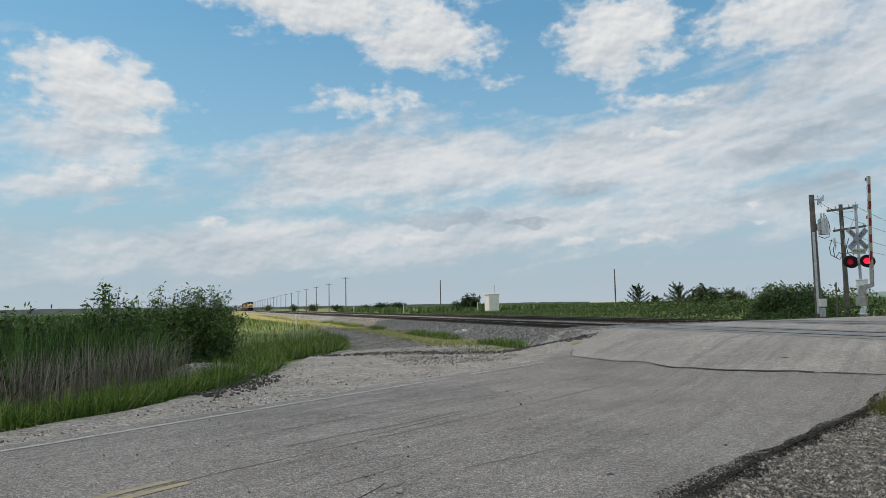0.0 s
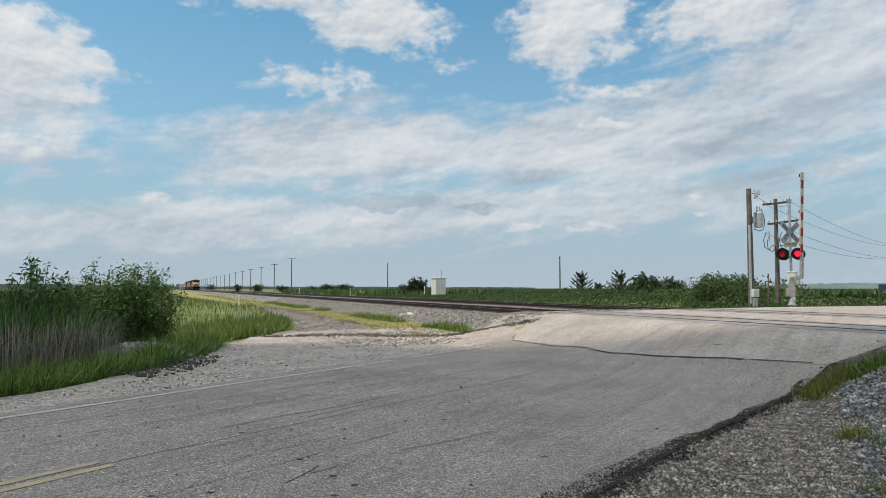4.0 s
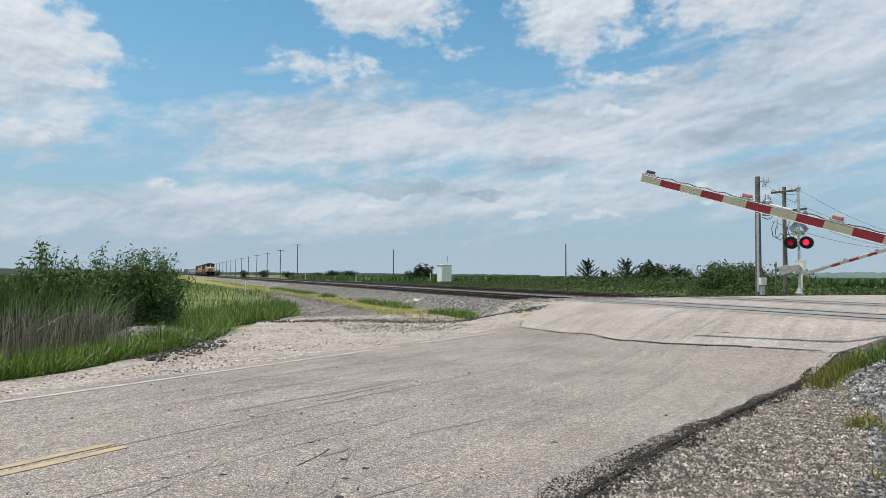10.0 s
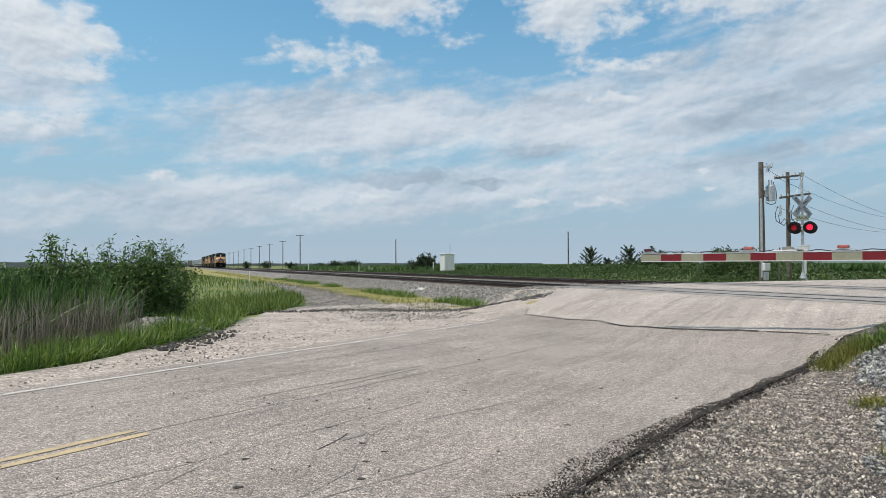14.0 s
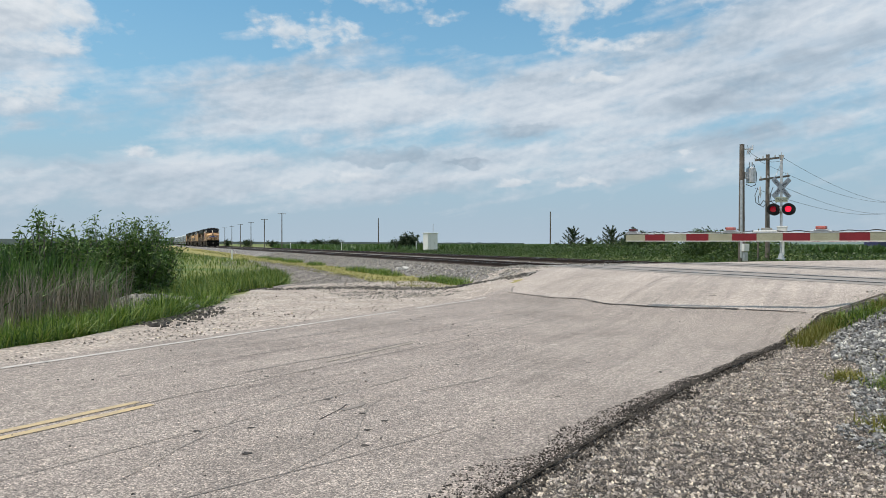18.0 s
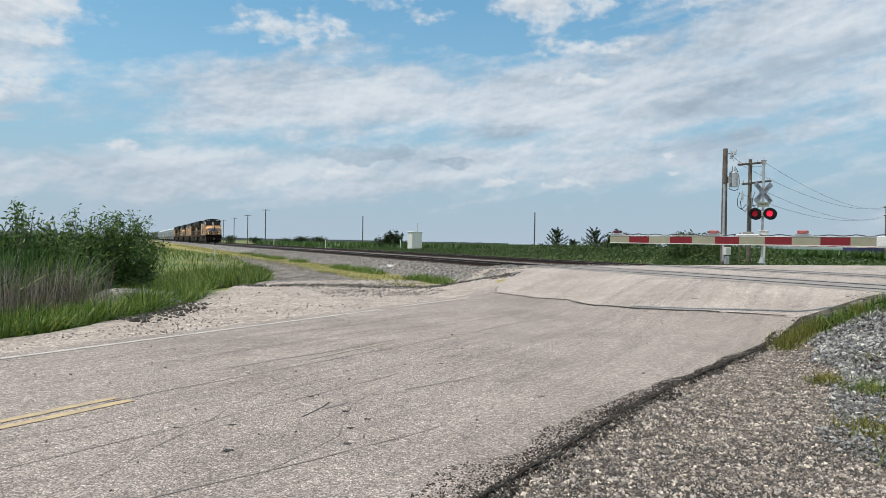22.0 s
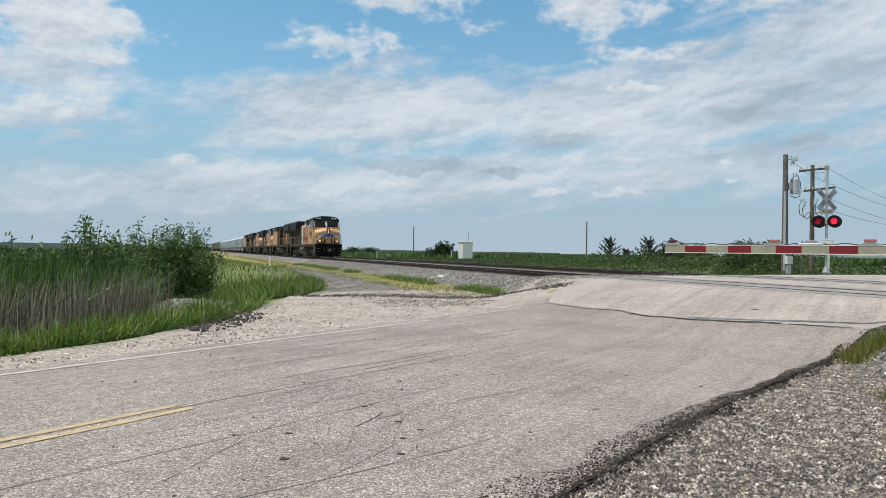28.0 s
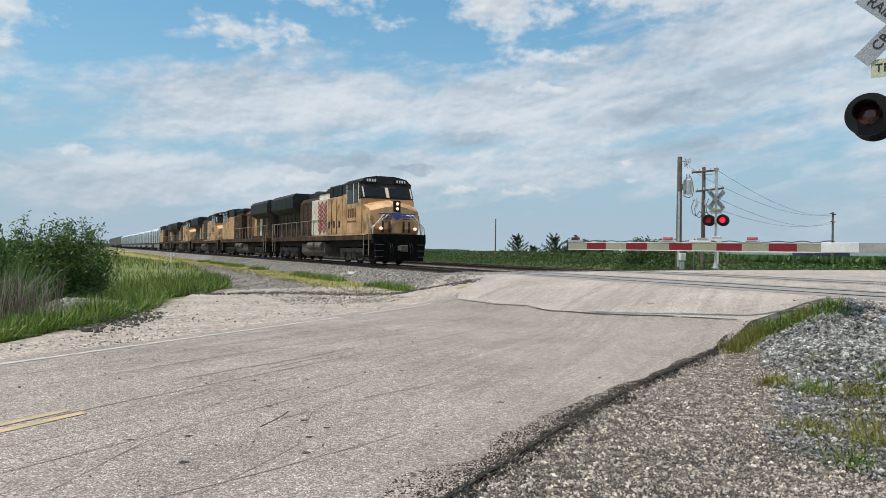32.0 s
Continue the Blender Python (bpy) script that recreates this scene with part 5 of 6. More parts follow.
    part("nose_door", bm, M_ARMOUR, root)
    # pilot, plough, coupler, steps
    bm = B()
    box(bm, -0.75, -0.35, -1.5, 1.5, 1.12, 1.62, 0.03)
    part("anticlimber", bm, M_PILOT, root)
    bm = B()
    profile(bm, ((-0.55, 1.15), (-0.30, 1.15), (-0.10, 0.22), (-0.55, 0.22)), -1.45, 1.45)
    for v in bm.verts:
        if v.co.z < 0.5 and v.co.x > -0.3:
            v.co.x -= abs(v.co.y) * 0.12
    for v in bm.verts:                              # narrower towards the rails
        v.co.y *= 0.9 if v.co.z < 0.5 else 1.0
    part("snow_plough", bm, M_PILOT, root, "black pilot plough")
    bm = B()
    for yy in (-0.62, -0.5, 0.5, 0.62):
        tube(bm, [(-0.28, yy, 1.15), (-0.12, yy, 0.95), (-0.08, yy, 0.62), (-0.2, yy, 0.45)], 0.025, 5)
    part("air_hose", bm, M_UNDER, root, "hanging black air hoses")
    bm = B()
    for yy in (-1.2, 1.2):
        for k in range(3):
            box(bm, -0.36, -0.20, yy - 0.22, yy + 0.22, 0.42 + 0.32 * k, 0.45 + 0.32 * k)
    part("pilot_step", bm, M_TANK, root, "worn grey steps on the pilot")
    for xx in (-0.2, -L + 0.2):
        bm = B()
        sg = 1 if xx > -5 else -1
        box(bm, min(xx - 0.5 * sg, xx + 0.35 * sg), max(xx - 0.5 * sg, xx + 0.35 * sg), -0.16, 0.16, 0.74, 1.02, 0.05)
        box(bm, min(xx + 0.3 * sg, xx + 0.5 * sg), max(xx + 0.3 * sg, xx + 0.5 * sg), -0.22, 0.18, 0.7, 1.06, 0.06)
        part("coupler", bm, M_TRUCK, root)
    for xx in (-1.35, -L + 1.35):
        for sy in (-1, 1):
            bm = B()
            for k in range(4):
                box(bm, xx - 0.32, xx + 0.32, sy * 1.3 - 0.2, sy * 1.3 + 0.2, 0.45 + k * 0.3, 0.49 + k * 0.3)
            box(bm, xx - 0.36, xx - 0.32, sy * 1.3 - 0.2, sy * 1.3 + 0.2, 0.4, 1.62)
            box(bm, xx + 0.32, xx + 0.36, sy * 1.3 - 0.2, sy * 1.3 + 0.2, 0.4, 1.62)
            part("step_well", bm, M_UNDER, root)
            bm = B()
            tube(bm, [(xx + 0.36, sy * 1.5, 0.5), (xx + 0.36, sy * 1.5, 1.7), (xx + 0.05, sy * 1.5, 2.65)], 0.03, 6)
            tube(bm, [(xx - 0.36, sy * 1.5, 0.5), (xx - 0.36, sy * 1.5, 1.7), (xx - 0.6, sy * 1.5, 2.65)], 0.03, 6)
            part("grab_iron", bm, M_RAILING, root, "pale grab irons by the steps")
    for sy in (-1, 1):
        for k in (0.0, 0.36):
            bm = B()
            tube(bm, [(-0.5 - k, sy * 1.48, 1.62), (-0.5 - k * 0.6, sy * 1.46, 1.95), (-0.58, sy * (0.85 - k * 0.7), 2.62), (-0.70, sy * (0.75 - k * 0.7), 2.62)], 0.03, 6)
            part("front_railing", bm, M_PALE, root)
    for sy in (-1, 1):
        railing(root, [(-8.1 - i * 1.32, sy * 1.48, 2.62) for i in range(11)])
    # tank with air reservoirs in front of it
    bm = B()
    profile(bm, ((-1.35, 0.55), (-1.15, 0.32), (1.15, 0.32), (1.35, 0.55), (1.35, 1.12), (-1.35, 1.12)), 0, 5.2, 0.04)
    part("fuel_tank", bm, M_TANK, root, "grey fuel tank", m=pose(-8.6, 0, 0, 0, 0, 90))
    for xx in (-8.9, -10.5):
        for sy in (-1, 1):
            bm = B()
            rod(bm, (xx - 1.35, sy * 1.36, 1.0), (xx, sy * 1.36, 1.0), 0.24, seg=14)
            part("air_reservoir", bm, M_TANK, root)
    truck(root, -4.15, 3, 1.95)
    truck(root, -L + 4.15, 3, 1.95)
    return root


def hopper(label):
    root = empty("covered_hopper", label=label, category="hopper car", group="cars of the train")
    bm = B()
    profile(bm, ((-1.5, 1.5), (1.5, 1.5), (1.56, 3.9), (1.3, 4.35), (0.6, 4.55), (-0.6, 4.55), (-1.3, 4.35), (-1.56, 3.9)), 0, 14.6)
    part("body", bm, M_HOPPER, root, m=pose(-1.2, 0, 0, 0, 0, 90))
    for i in range(13):
        for sy in (-1, 1):
            bm = B()
            box(bm, -0.04, 0.04, -0.05, 0.05, 1.5, 3.95)
            part("side_rib", bm, M_TANK if i % 4 == 0 else M_HOPPER, root, m=pose(-1.6 - i * 1.15, sy * 1.56, 0))
    for i in range(3):
        bm = B()
        profile(bm, ((-1.9, 1.5), (1.9, 1.5), (0.5, 0.55), (-0.5, 0.55)), -1.2, 1.2)
        part("discharge_bay", bm, M_HOPPER, root, m=pose(-4.6 - i * 3.9, 0, 0))
    bm = B()
    box(bm, -16.6, -0.4, -1.4, 1.4, 1.2, 1.5, 0.03)
    part("sill", bm, M_DARKCAR, root)
    bm = B()
    box(bm, -15.4, -1.4, -0.45, 0.45, 4.55, 4.68, 0.03)
    part("roof_walk", bm, M_HOPPER, root)
    truck(root, -2.4, 2, 1.75)
    truck(root, -14.8, 2, 1.75)
    return root


def box_car(label):
    root = empty("freight_car", label=label, category="freight car", group="cars of the train")
    bm = B()
    box(bm, -16.4, -0.8, -1.55, 1.55, 1.2, 4.6, 0.08)
    part("body", bm, M_DARKCAR, root)
    bm = B()
    box(bm, -16.6, -0.5, -1.3, 1.3, 0.95, 1.2, 0.03)
    part("sill", bm, M_UNDER, root)
    for sy in (-1, 1):
        panel_plate("door", root, -10.0, -7.0, 1.35, 4.3, sy * 1.555, M_DARKCAR, "", sy * 0.05)
    truck(root, -2.4, 2, 1.75)
    truck(root, -14.8, 2, 1.75)
    return root


FRONT = ((0.0, 371.0), (9.0, 276.0), (19.0, 170.5), (23.0, 128.6), (28.0, 76.0), (32.0, 31.9))
TRAIN = []
back = 0.0
lead = locomotive("dirty yellow lead diesel locomotive with lit headlights and a dark roof", True)
TRAIN.append((lead, back))
back += 22.7
mate = locomotive("dirty brown-yellow and black trailing diesel locomotive")
TRAIN.append((mate, -back - 22.3))              # long hood forward: turned about
for i in range(3):
    back += 22.7
    TRAIN.append((copy_thing(mate, Matrix()), -back - 22.3 if i == 2 else back))
back += 22.7
car = hopper("pale grey ribbed covered hopper car")
for i in range(9):
    TRAIN.append((copy_thing(car, Matrix()) if i else car, back))
    back += 17.3
car = box_car("dark brown freight car at the train's rear")
for i in range(8):
    TRAIN.append((copy_thing(car, Matrix()) if i else car, back))
    back += 17.2

# ---- plants ----
G_GRASS = leaf_mat("grass_blades", [(0.012, 0.036, 0.006), (0.052, 0.120, 0.014), (0.14, 0.235, 0.026), (0.31, 0.35, 0.09)], 1.1)
G_REED = leaf_mat("reed_leaves", [(0.010, 0.032, 0.008), (0.045, 0.115, 0.018), (0.16, 0.28, 0.06)])
G_DEAD = leaf_mat("dead_stalks", [(0.075, 0.06, 0.045), (0.22, 0.185, 0.145), (0.48, 0.42, 0.34)])
G_BUSH = leaf_mat("willow_leaves", [(0.014, 0.038, 0.008), (0.065, 0.135, 0.022), (0.20, 0.30, 0.08)])
G_WEED = leaf_mat("weed_leaves", [(0.008, 0.022, 0.005), (0.034, 0.075, 0.014), (0.11, 0.165, 0.04)], 0.3)
G_YELLOW = leaf_mat("yellow_grass", [(0.10, 0.13, 0.02), (0.17, 0.17, 0.03), (0.24, 0.21, 0.05)])
G_MEADOW = leaf_mat("meadow_blades", [(0.012, 0.036, 0.006), (0.050, 0.112, 0.012), (0.125, 0.195, 0.022), (0.30, 0.31, 0.07)], 0.7)
G_DARK = leaf_mat("dark_foliage", [(0.008, 0.020, 0.007), (0.02, 0.042, 0.012), (0.05, 0.085, 0.025)], 0.4)
G_CROP = leaf_mat("crop_leaves", [(0.04, 0.09, 0.02), (0.06, 0.12, 0.028), (0.09, 0.15, 0.04)], 0.05)
rng = np.random.default_rng(7)


def blades(name, spots, heights, width, lean, mat, label, category, curve=0.35, seg=2):
    """Many blades in one mesh: each a tapering strip of seg quads that leans over."""
    n = len(spots)
    yaw = rng.uniform(0, 2 * np.pi, n)
    tilt = np.abs(rng.normal(0, lean, n))
    verts = np.zeros((n, 2 * seg + 1, 3))
    dirx, diry = np.cos(yaw), np.sin(yaw)
    face = yaw + np.pi / 2 + rng.normal(0, 0.6, n)
    sx, sy = np.cos(face), np.sin(face)
    for k in range(seg + 1):
        f = k / seg
        out_ = heights * (tilt * f + curve * f * f * tilt * 2)
        z = heights * f * np.sqrt(np.maximum(0.2, 1 - (tilt * f) ** 2))
        wd = width * (1 - f) * 0.5 + width * 0.12 * (f < 1)
        px_, py_ = spots[:, 0] + dirx * out_, spots[:, 1] + diry * out_
        if k < seg:
            verts[:, 2 * k] = np.stack([px_ - sx * wd, py_ - sy * wd, spots[:, 2] + z], 1)
            verts[:, 2 * k + 1] = np.stack([px_ + sx * wd, py_ + sy * wd, spots[:, 2] + z], 1)
        else:
            verts[:, 2 * k] = np.stack([px_, py_, spots[:, 2] + z], 1)
    c = 2 * seg + 1
    base = (np.arange(n) * c)[:, None]
    quads = [base + np.array([[2 * k, 2 * k + 1, 2 * k + 3, 2 * k + 2]]) for k in range(seg - 1)]
    tris = base + np.array([[2 * seg - 2, 2 * seg - 1, 2 * seg]])
    faces = [tuple(q) for qq in quads for q in qq.tolist()] + [tuple(q) for q in tris.tolist()]
    ob = mesh_of(name, verts.reshape(-1, 3).tolist(), faces, mat)
    return tagged(ob, label, category, kind="stuff")


def scatter(n, place, keep=None):
    """n spots from place(u, v), kept where keep(x, y) allows, standing on the ground."""
    pts = []
    while len(pts) < n:
        u, v = rng.uniform(size=2)
        x, y = place(u, v)
        if keep is None or keep(x, y):
            pts.append((x, y, ground_z(x, y) - 0.06))
    return np.array(pts)


def verge_place(s0, s1, near, far):
    def f(u, v):
        s = s0 + (s1 - s0) * u
        return road(s, verge_at(s) - near - (far - near) * v)
    return f


def polar(az, r):
    return r * math.sin(radians(az)), r * math.cos(radians(az))


def tall(n, lo, hi):
    return rng.uniform(lo, hi, n)


def lush(spots):
    """Tufts: the growth varies from place to place."""
    return np.array([0.85 + 0.55 * noise.noise((x * 1.1, y * 1.1, 2.0)) + 0.35 * noise.noise((x * 3.1, y * 3.1, 6.0)) for x, y, _ in spots])


def lane_left(x, y):
    w = x * TU.x + y * TU.y
    for (w0, a0, _), (w1, a1, _) in zip(LANE, LANE[1:]):
        if w <= w1:
            return a0 + (a1 - a0) * (w - w0) / (w1 - w0)
    return 6.2 - 3.5 * smooth(64, 150, w)


def off_d(x, y):
    return x * TN.x + y * TN.y


# the verge: grass in front, dead stalks and reeds behind it
no_rock = lambda x, y: math.hypot(x + 6.3, (y - 16.5) * 0.85) > 1.25
spots = scatter(36000, verge_place(-4, 13, 0.0, 2.4), no_rock)
blades("verge_grass", spots, tall(len(spots), 0.14, 0.62) * lush(spots), 0.021, 0.6, G_GRASS, "long green grass along the road verge", "grass", seg=3)
spots = scatter(30000, verge_place(11, 42, 0.55, 9.5), lambda x, y: off_d(x, y) < lane_left(x, y) + 0.2 and no_rock(x, y))
blades("meadow_grass", spots, tall(len(spots), 0.2, 0.80) * lush(spots), 0.026, 0.6, G_MEADOW, "long yellow-green meadow grass", "grass", seg=3)
spots = scatter(14000, lambda u, v: along(26 + 130 * u ** 1.6, -22 + 30 * v), lambda x, y: off_d(x, y) < lane_left(x, y))
blades("meadow_grass", spots, tall(len(spots), 0.25, 0.6), 0.045, 0.5, G_MEADOW, "long yellow-green meadow grass", "grass")
spots = scatter(15000, verge_place(-6, 9.3, 2.5, 8.5), no_rock)
blades("reed_bed", spots, tall(len(spots), 1.3, 2.15), 0.03, 0.13, G_REED, "tall green reeds beside the road", "reeds", seg=5)
spots = scatter(14000, verge_place(-6, 9.8, 2.3, 6.0), no_rock)
blades("reed_leaves", spots, tall(len(spots), 1.1, 1.95), 0.045, 0.36, G_REED, "drooping green reed leaves", "reeds", seg=5)
spots = scatter(10500, verge_place(-6, 8.8, 1.3, 3.4), no_rock)
blades("dead_reeds", spots, tall(len(spots), 0.5, 1.6), 0.019, 0.15, G_DEAD, "dry brown dead reed stalks", "reeds", seg=3)
spots = scatter(26000, lambda u, v: along(16 + 160 * u ** 1.9, 8.0 + 3.0 * v), lambda x, y: x * RN.x + y * RN.y < -12.5)
blades("track_grass", spots, tall(len(spots), 0.05, 0.2), 0.022, 0.7, G_YELLOW, "short yellowish grass beside the ballast", "grass")
spots = scatter(5000, lambda u, v: along(14 + 60 * u ** 1.5, 9.9 + 1.1 * v), lambda x, y: x * RN.x + y * RN.y < -11.4 and noise.noise((x * 0.35, y * 0.35, 7.0)) > 0.05)
blades("ballast_weeds", spots, tall(len(spots), 0.15, 0.42), 0.03, 0.6, G_GRASS, "green weeds at the foot of the ballast", "weeds")
# right of the road: a tuft at the asphalt's end, grass on the crest, scattered weeds


def clumps(centres, count, spread):
    pts = []
    for s, o, k in centres:
        for q in range(int(count * k)):
            x, y = road(s + rng.normal(0, spread * k ** 0.5 * 1.4), o + rng.normal(0, spread * k ** 0.5))
            pts.append((x, y, ground_z(x, y) - 0.01))
    return np.array(pts)


spots = clumps(((10.8, -0.84, 0.7), (11.15, -0.78, 1.2), (11.5, -0.7, 1.2), (11.8, -0.6, 1.0), (12.1, -0.5, 0.6), (12.6, 0.1, 0.6)), 330, 0.10)
blades("edge_tufts", spots, tall(len(spots), 0.05, 0.22), 0.013, 0.7, G_YELLOW, "dry yellow-green grass tufts at the road's edge", "grass")
spots = clumps(((11.9, -0.55, 0.7), (12.2, -0.42, 1.1), (12.35, -0.15, 1.3), (12.5, 0.15, 1.2), (12.6, 0.4, 1.0), (12.75, 0.62, 1.0), (12.95, 0.5, 0.8)), 190, 0.13)
blades("crest_grass", spots, tall(len(spots), 0.05, 0.23), 0.013, 0.7, G_GRASS, "green grass on the crest beside the rails", "grass")
spots = clumps(((8.75, 0.85, 1.0), (8.3, 0.15, 0.8), (5.5, 0.32, 0.6), (4.3, 1.75, 0.8), (7.6, 1.3, 1.0), (9.2, 1.4, 0.8)), 260, 0.12)
blades("shoulder_weeds", spots, tall(len(spots), 0.04, 0.15), 0.011, 0.9, G_MEADOW, "sparse green weeds in the crushed stone", "weeds")
spots = clumps(((8.07, 0.6, 1.0), (6.44, 0.08, 0.7), (6.33, 0.55, 2.0), (7.12, 0.68, 1.4), (9.59, 0.18, 0.3), (8.65, -0.28, 0.6), (6.0, 1.1, 2.0), (5.2, 1.9, 1.5), (3.9, 2.2, 1.2), (7.9, 1.5, 1.0), (3.4, 1.2, 0.5), (5.0, 1.2, 0.7)), 300, 0.13)
blades("shoulder_weeds", spots, tall(len(spots), 0.03, 0.14), 0.014, 1.0, G_YELLOW, "low yellow-green weeds in the gravel", "weeds")
# beyond the tracks
not_road = lambda x, y: not 8.5 < x * TU.x + y * TU.y < 23.6


def leaf_mass(name, n, place, height, leaf, mat, label, category, keep=None):
    """A thicket: leaves through the volume between the ground and an uneven top."""
    p = np.zeros((n, 3))
    k = 0
    while k < n:
        for u, v, f in rng.uniform(size=(4096, 3)).tolist():
            x, y = place(u, v)
            if k < n and (keep is None or keep(x, y)):
                top = height(x, y) * (0.75 + 0.5 * noise.noise((x * 0.35, y * 0.35, 1.0)) + 0.3 * noise.noise((x * 1.3, y * 1.3, 4.0)))
                p[k] = x, y, ground_z(x, y) + max(0.05, top) * f ** 0.6
                k += 1
    d1, d2 = rng.normal(size=(n, 3)), rng.normal(size=(n, 3))
    l = leaf * rng.uniform(0.5, 1.4, (n, 1))
    d1, d2 = d1 * l / np.linalg.norm(d1, axis=1)[:, None], d2 * l / np.linalg.norm(d2, axis=1)[:, None]
    vs = np.stack([p - d1 * 0.6, p + d2 * 0.28, p + d1 * 0.6, p - d2 * 0.28], 1)
    fs = (np.arange(n * 4).reshape(n, 4)).tolist()
    return tagged(mesh_of(name, vs.reshape(-1, 3).tolist(), fs, mat), label, category, kind="stuff")


def weed_height(x, y):
    w, o = x * TU.x + y * TU.y, x * RN.x + y * RN.y
    d = off_d(x, y)
    if w < 12:
        return 0.4
    bearing = math.degrees(math.atan2(x, y))
    return (0.3 + 1.35 * smooth(26, 36, d)) * (1 - 0.5 * smooth(45, 75, w)) * (1 - 0.72 * smooth(31.0, 34.0, bearing))


leaf_mass("weed_bank", 72000, lambda u, v: along(-4 + 104 * u, 22.9 + 15 * v), weed_height, 0.145, G_WEED, "dense green weeds beyond the tracks", "weeds", not_road)
leaf_mass("tall_weeds", 40000, lambda u, v: along(0 + 150 * u, 40 + 22 * v), lambda x, y: weed_height(x, y) * 1.45, 0.21, G_WEED, "tall dense green weeds beyond the tracks", "weeds", not_road)
leaf_mass("roadside_weeds", 9000, lambda u, v: along(-22 + 31 * u, 23.2 + 40 * v), lambda x, y: 0.34, 0.13, G_WEED, "low green weeds beside the far road", "weeds")
spots = scatter(14000, lambda u, v: along(-30 + 130 * u, 22.6 + 4.5 * v), not_road)
blades("dry_grass", spots, tall(len(spots), 0.15, 0.5), 0.03, 0.5, G_MEADOW, "yellow-green grass at the foot of the weeds", "grass")
leaf_mass("corn_stand", 30000, lambda u, v: polar(23.6 + 6.4 * u, 47 + 16 * v), lambda x, y: 2.3 * smooth(23.4, 25.5, math.degrees(math.atan2(x, y))) * (1 - 0.6 * smooth(28.2, 30.2, math.degrees(math.atan2(x, y)))), 0.17, G_WEED, "stand of tall green corn", "corn")
spots = scatter(26000, lambda u, v: ((95 + 420 * v * v) * math.sin(radians(-9 + 62 * u)), (95 + 420 * v * v) * math.cos(radians(-9 + 62 * u))), lambda x, y: not_road(x, y) and off_d(x, y) > 34)
blades("far_crops", spots, tall(len(spots), 0.9, 1.5), 0.5, 0.35, G_CROP, "far green crops reaching the horizon", "crops")
spots = scatter(9000, lambda u, v: ((60 + 500 * v * v) * math.sin(radians(-48 + 30 * u)), (60 + 500 * v * v) * math.cos(radians(-48 + 30 * u))))
blades("far_meadow", spots, tall(len(spots), 0.7, 1.4), 0.4, 0.35, G_WEED, "far rough meadow", "meadow")


def bush(name, x, y, height, radius, n, mat, label, leaf=0.09, z=None, stems=26, category="bush", lift=0.1):
    root = empty(name, pose(x, y, (ground_z(x, y) if z is None else z) - 0.05), label=label, category=category)
    bm = B()
    tips = []
    for i in range(stems):
        a, sp = rng.uniform(0, 2 * np.pi), rng.uniform(0.1, 1.0)
        tip = Vector((radius * sp * math.cos(a), radius * sp * math.sin(a), height * rng.uniform(0.55, 1.0) * (1 - 0.3 * sp * sp)))
        mid = Vector((tip.x * 0.35, tip.y * 0.35, tip.z * 0.5))
        rod(bm, (0.12 * math.cos(a), 0.12 * math.sin(a), 0), mid, 0.03, 0.02, 5)
        rod(bm, mid, tip, 0.02, 0.005, 5)
        tips.append((mid, tip))
    part("branchwork", bm, M_WOOD, root)
    vs, fs = [], []
    for i in range(n):
        mid, tip = tips[rng.integers(len(tips))]
        f = rng.uniform(-0.5, 1.05)
        p = mid.lerp(tip, f) + Vector(rng.normal(0, 0.15 * radius * (1.1 - 0.55 * max(0, f)), 3))
        p.z = max(lift, p.z)
        d1, d2 = Vector(rng.normal(size=3)).normalized(), Vector(rng.normal(size=3)).normalized()
        l = leaf * rng.uniform(0.6, 1.3)
        b = len(vs)
        vs += [p - d1 * l * 0.7, p + d2 * l * 0.25, p + d1 * l * 0.7, p - d2 * l * 0.25]
        fs.append((b, b + 1, b + 2, b + 3))
    mesh_of("crown", [tuple(v) for v in vs], fs, mat, root)
    return root


for az, r, h, rad, n in ((-23.6, 23, 2.5, 0.9, 4500), (-22.4, 23, 2.95, 1.0, 5500), (-21.0, 23.5, 2.85, 1.1, 6500), (-19.5, 24, 3.0, 1.1, 6000), (-18.4, 25, 2.55, 0.9, 4200), (-26.6, 17.5, 2.85, 0.85, 4600), (-25.4, 18, 2.55, 0.6, 2600), (-24.0, 20, 2.4, 0.6, 2000), (-28.2, 17.5, 2.25, 0.5, 1800), (-29.6, 17, 2.35, 0.6, 2600), (-31.4, 16.5, 2.4, 0.7, 3000), (-33.4, 16.5, 2.3, 0.7, 3000), (-36, 16.5, 2.4, 0.7, 2500)):
    bush("willow_bush", *polar(az, r), h, rad, n, G_BUSH, "leafy green willow bush among the reeds", 0.10)
for az, r, h, rad, n in ((2.3, 112, 3.6, 1.9, 4200), (1.4, 113, 2.4, 2.0, 2200), (22.6, 76, 2.7, 1.9, 3000), (20.9, 76, 3.1, 2.0, 3400), (19.9, 80, 2.4, 1.5, 1800), (-5.3, 240, 2.9, 3.6, 1500), (-3.9, 240, 3.0, 3.4, 1500), (-10.9, 330, 3.4, 4.6, 1300), (-12.5, 380, 3.6, 4.0, 1100), (-6.6, 300, 2.4, 4.0, 900), (-9.0, 280, 2.6, 3.0, 900), (-14.6, 420, 4.0, 5.0, 900)):
    bush("round_shrub", *polar(az, r), h, rad, n, G_DARK, "dark green rounded shrub far beyond the tracks", 0.30 if r < 150 else 0.5, 0.1)


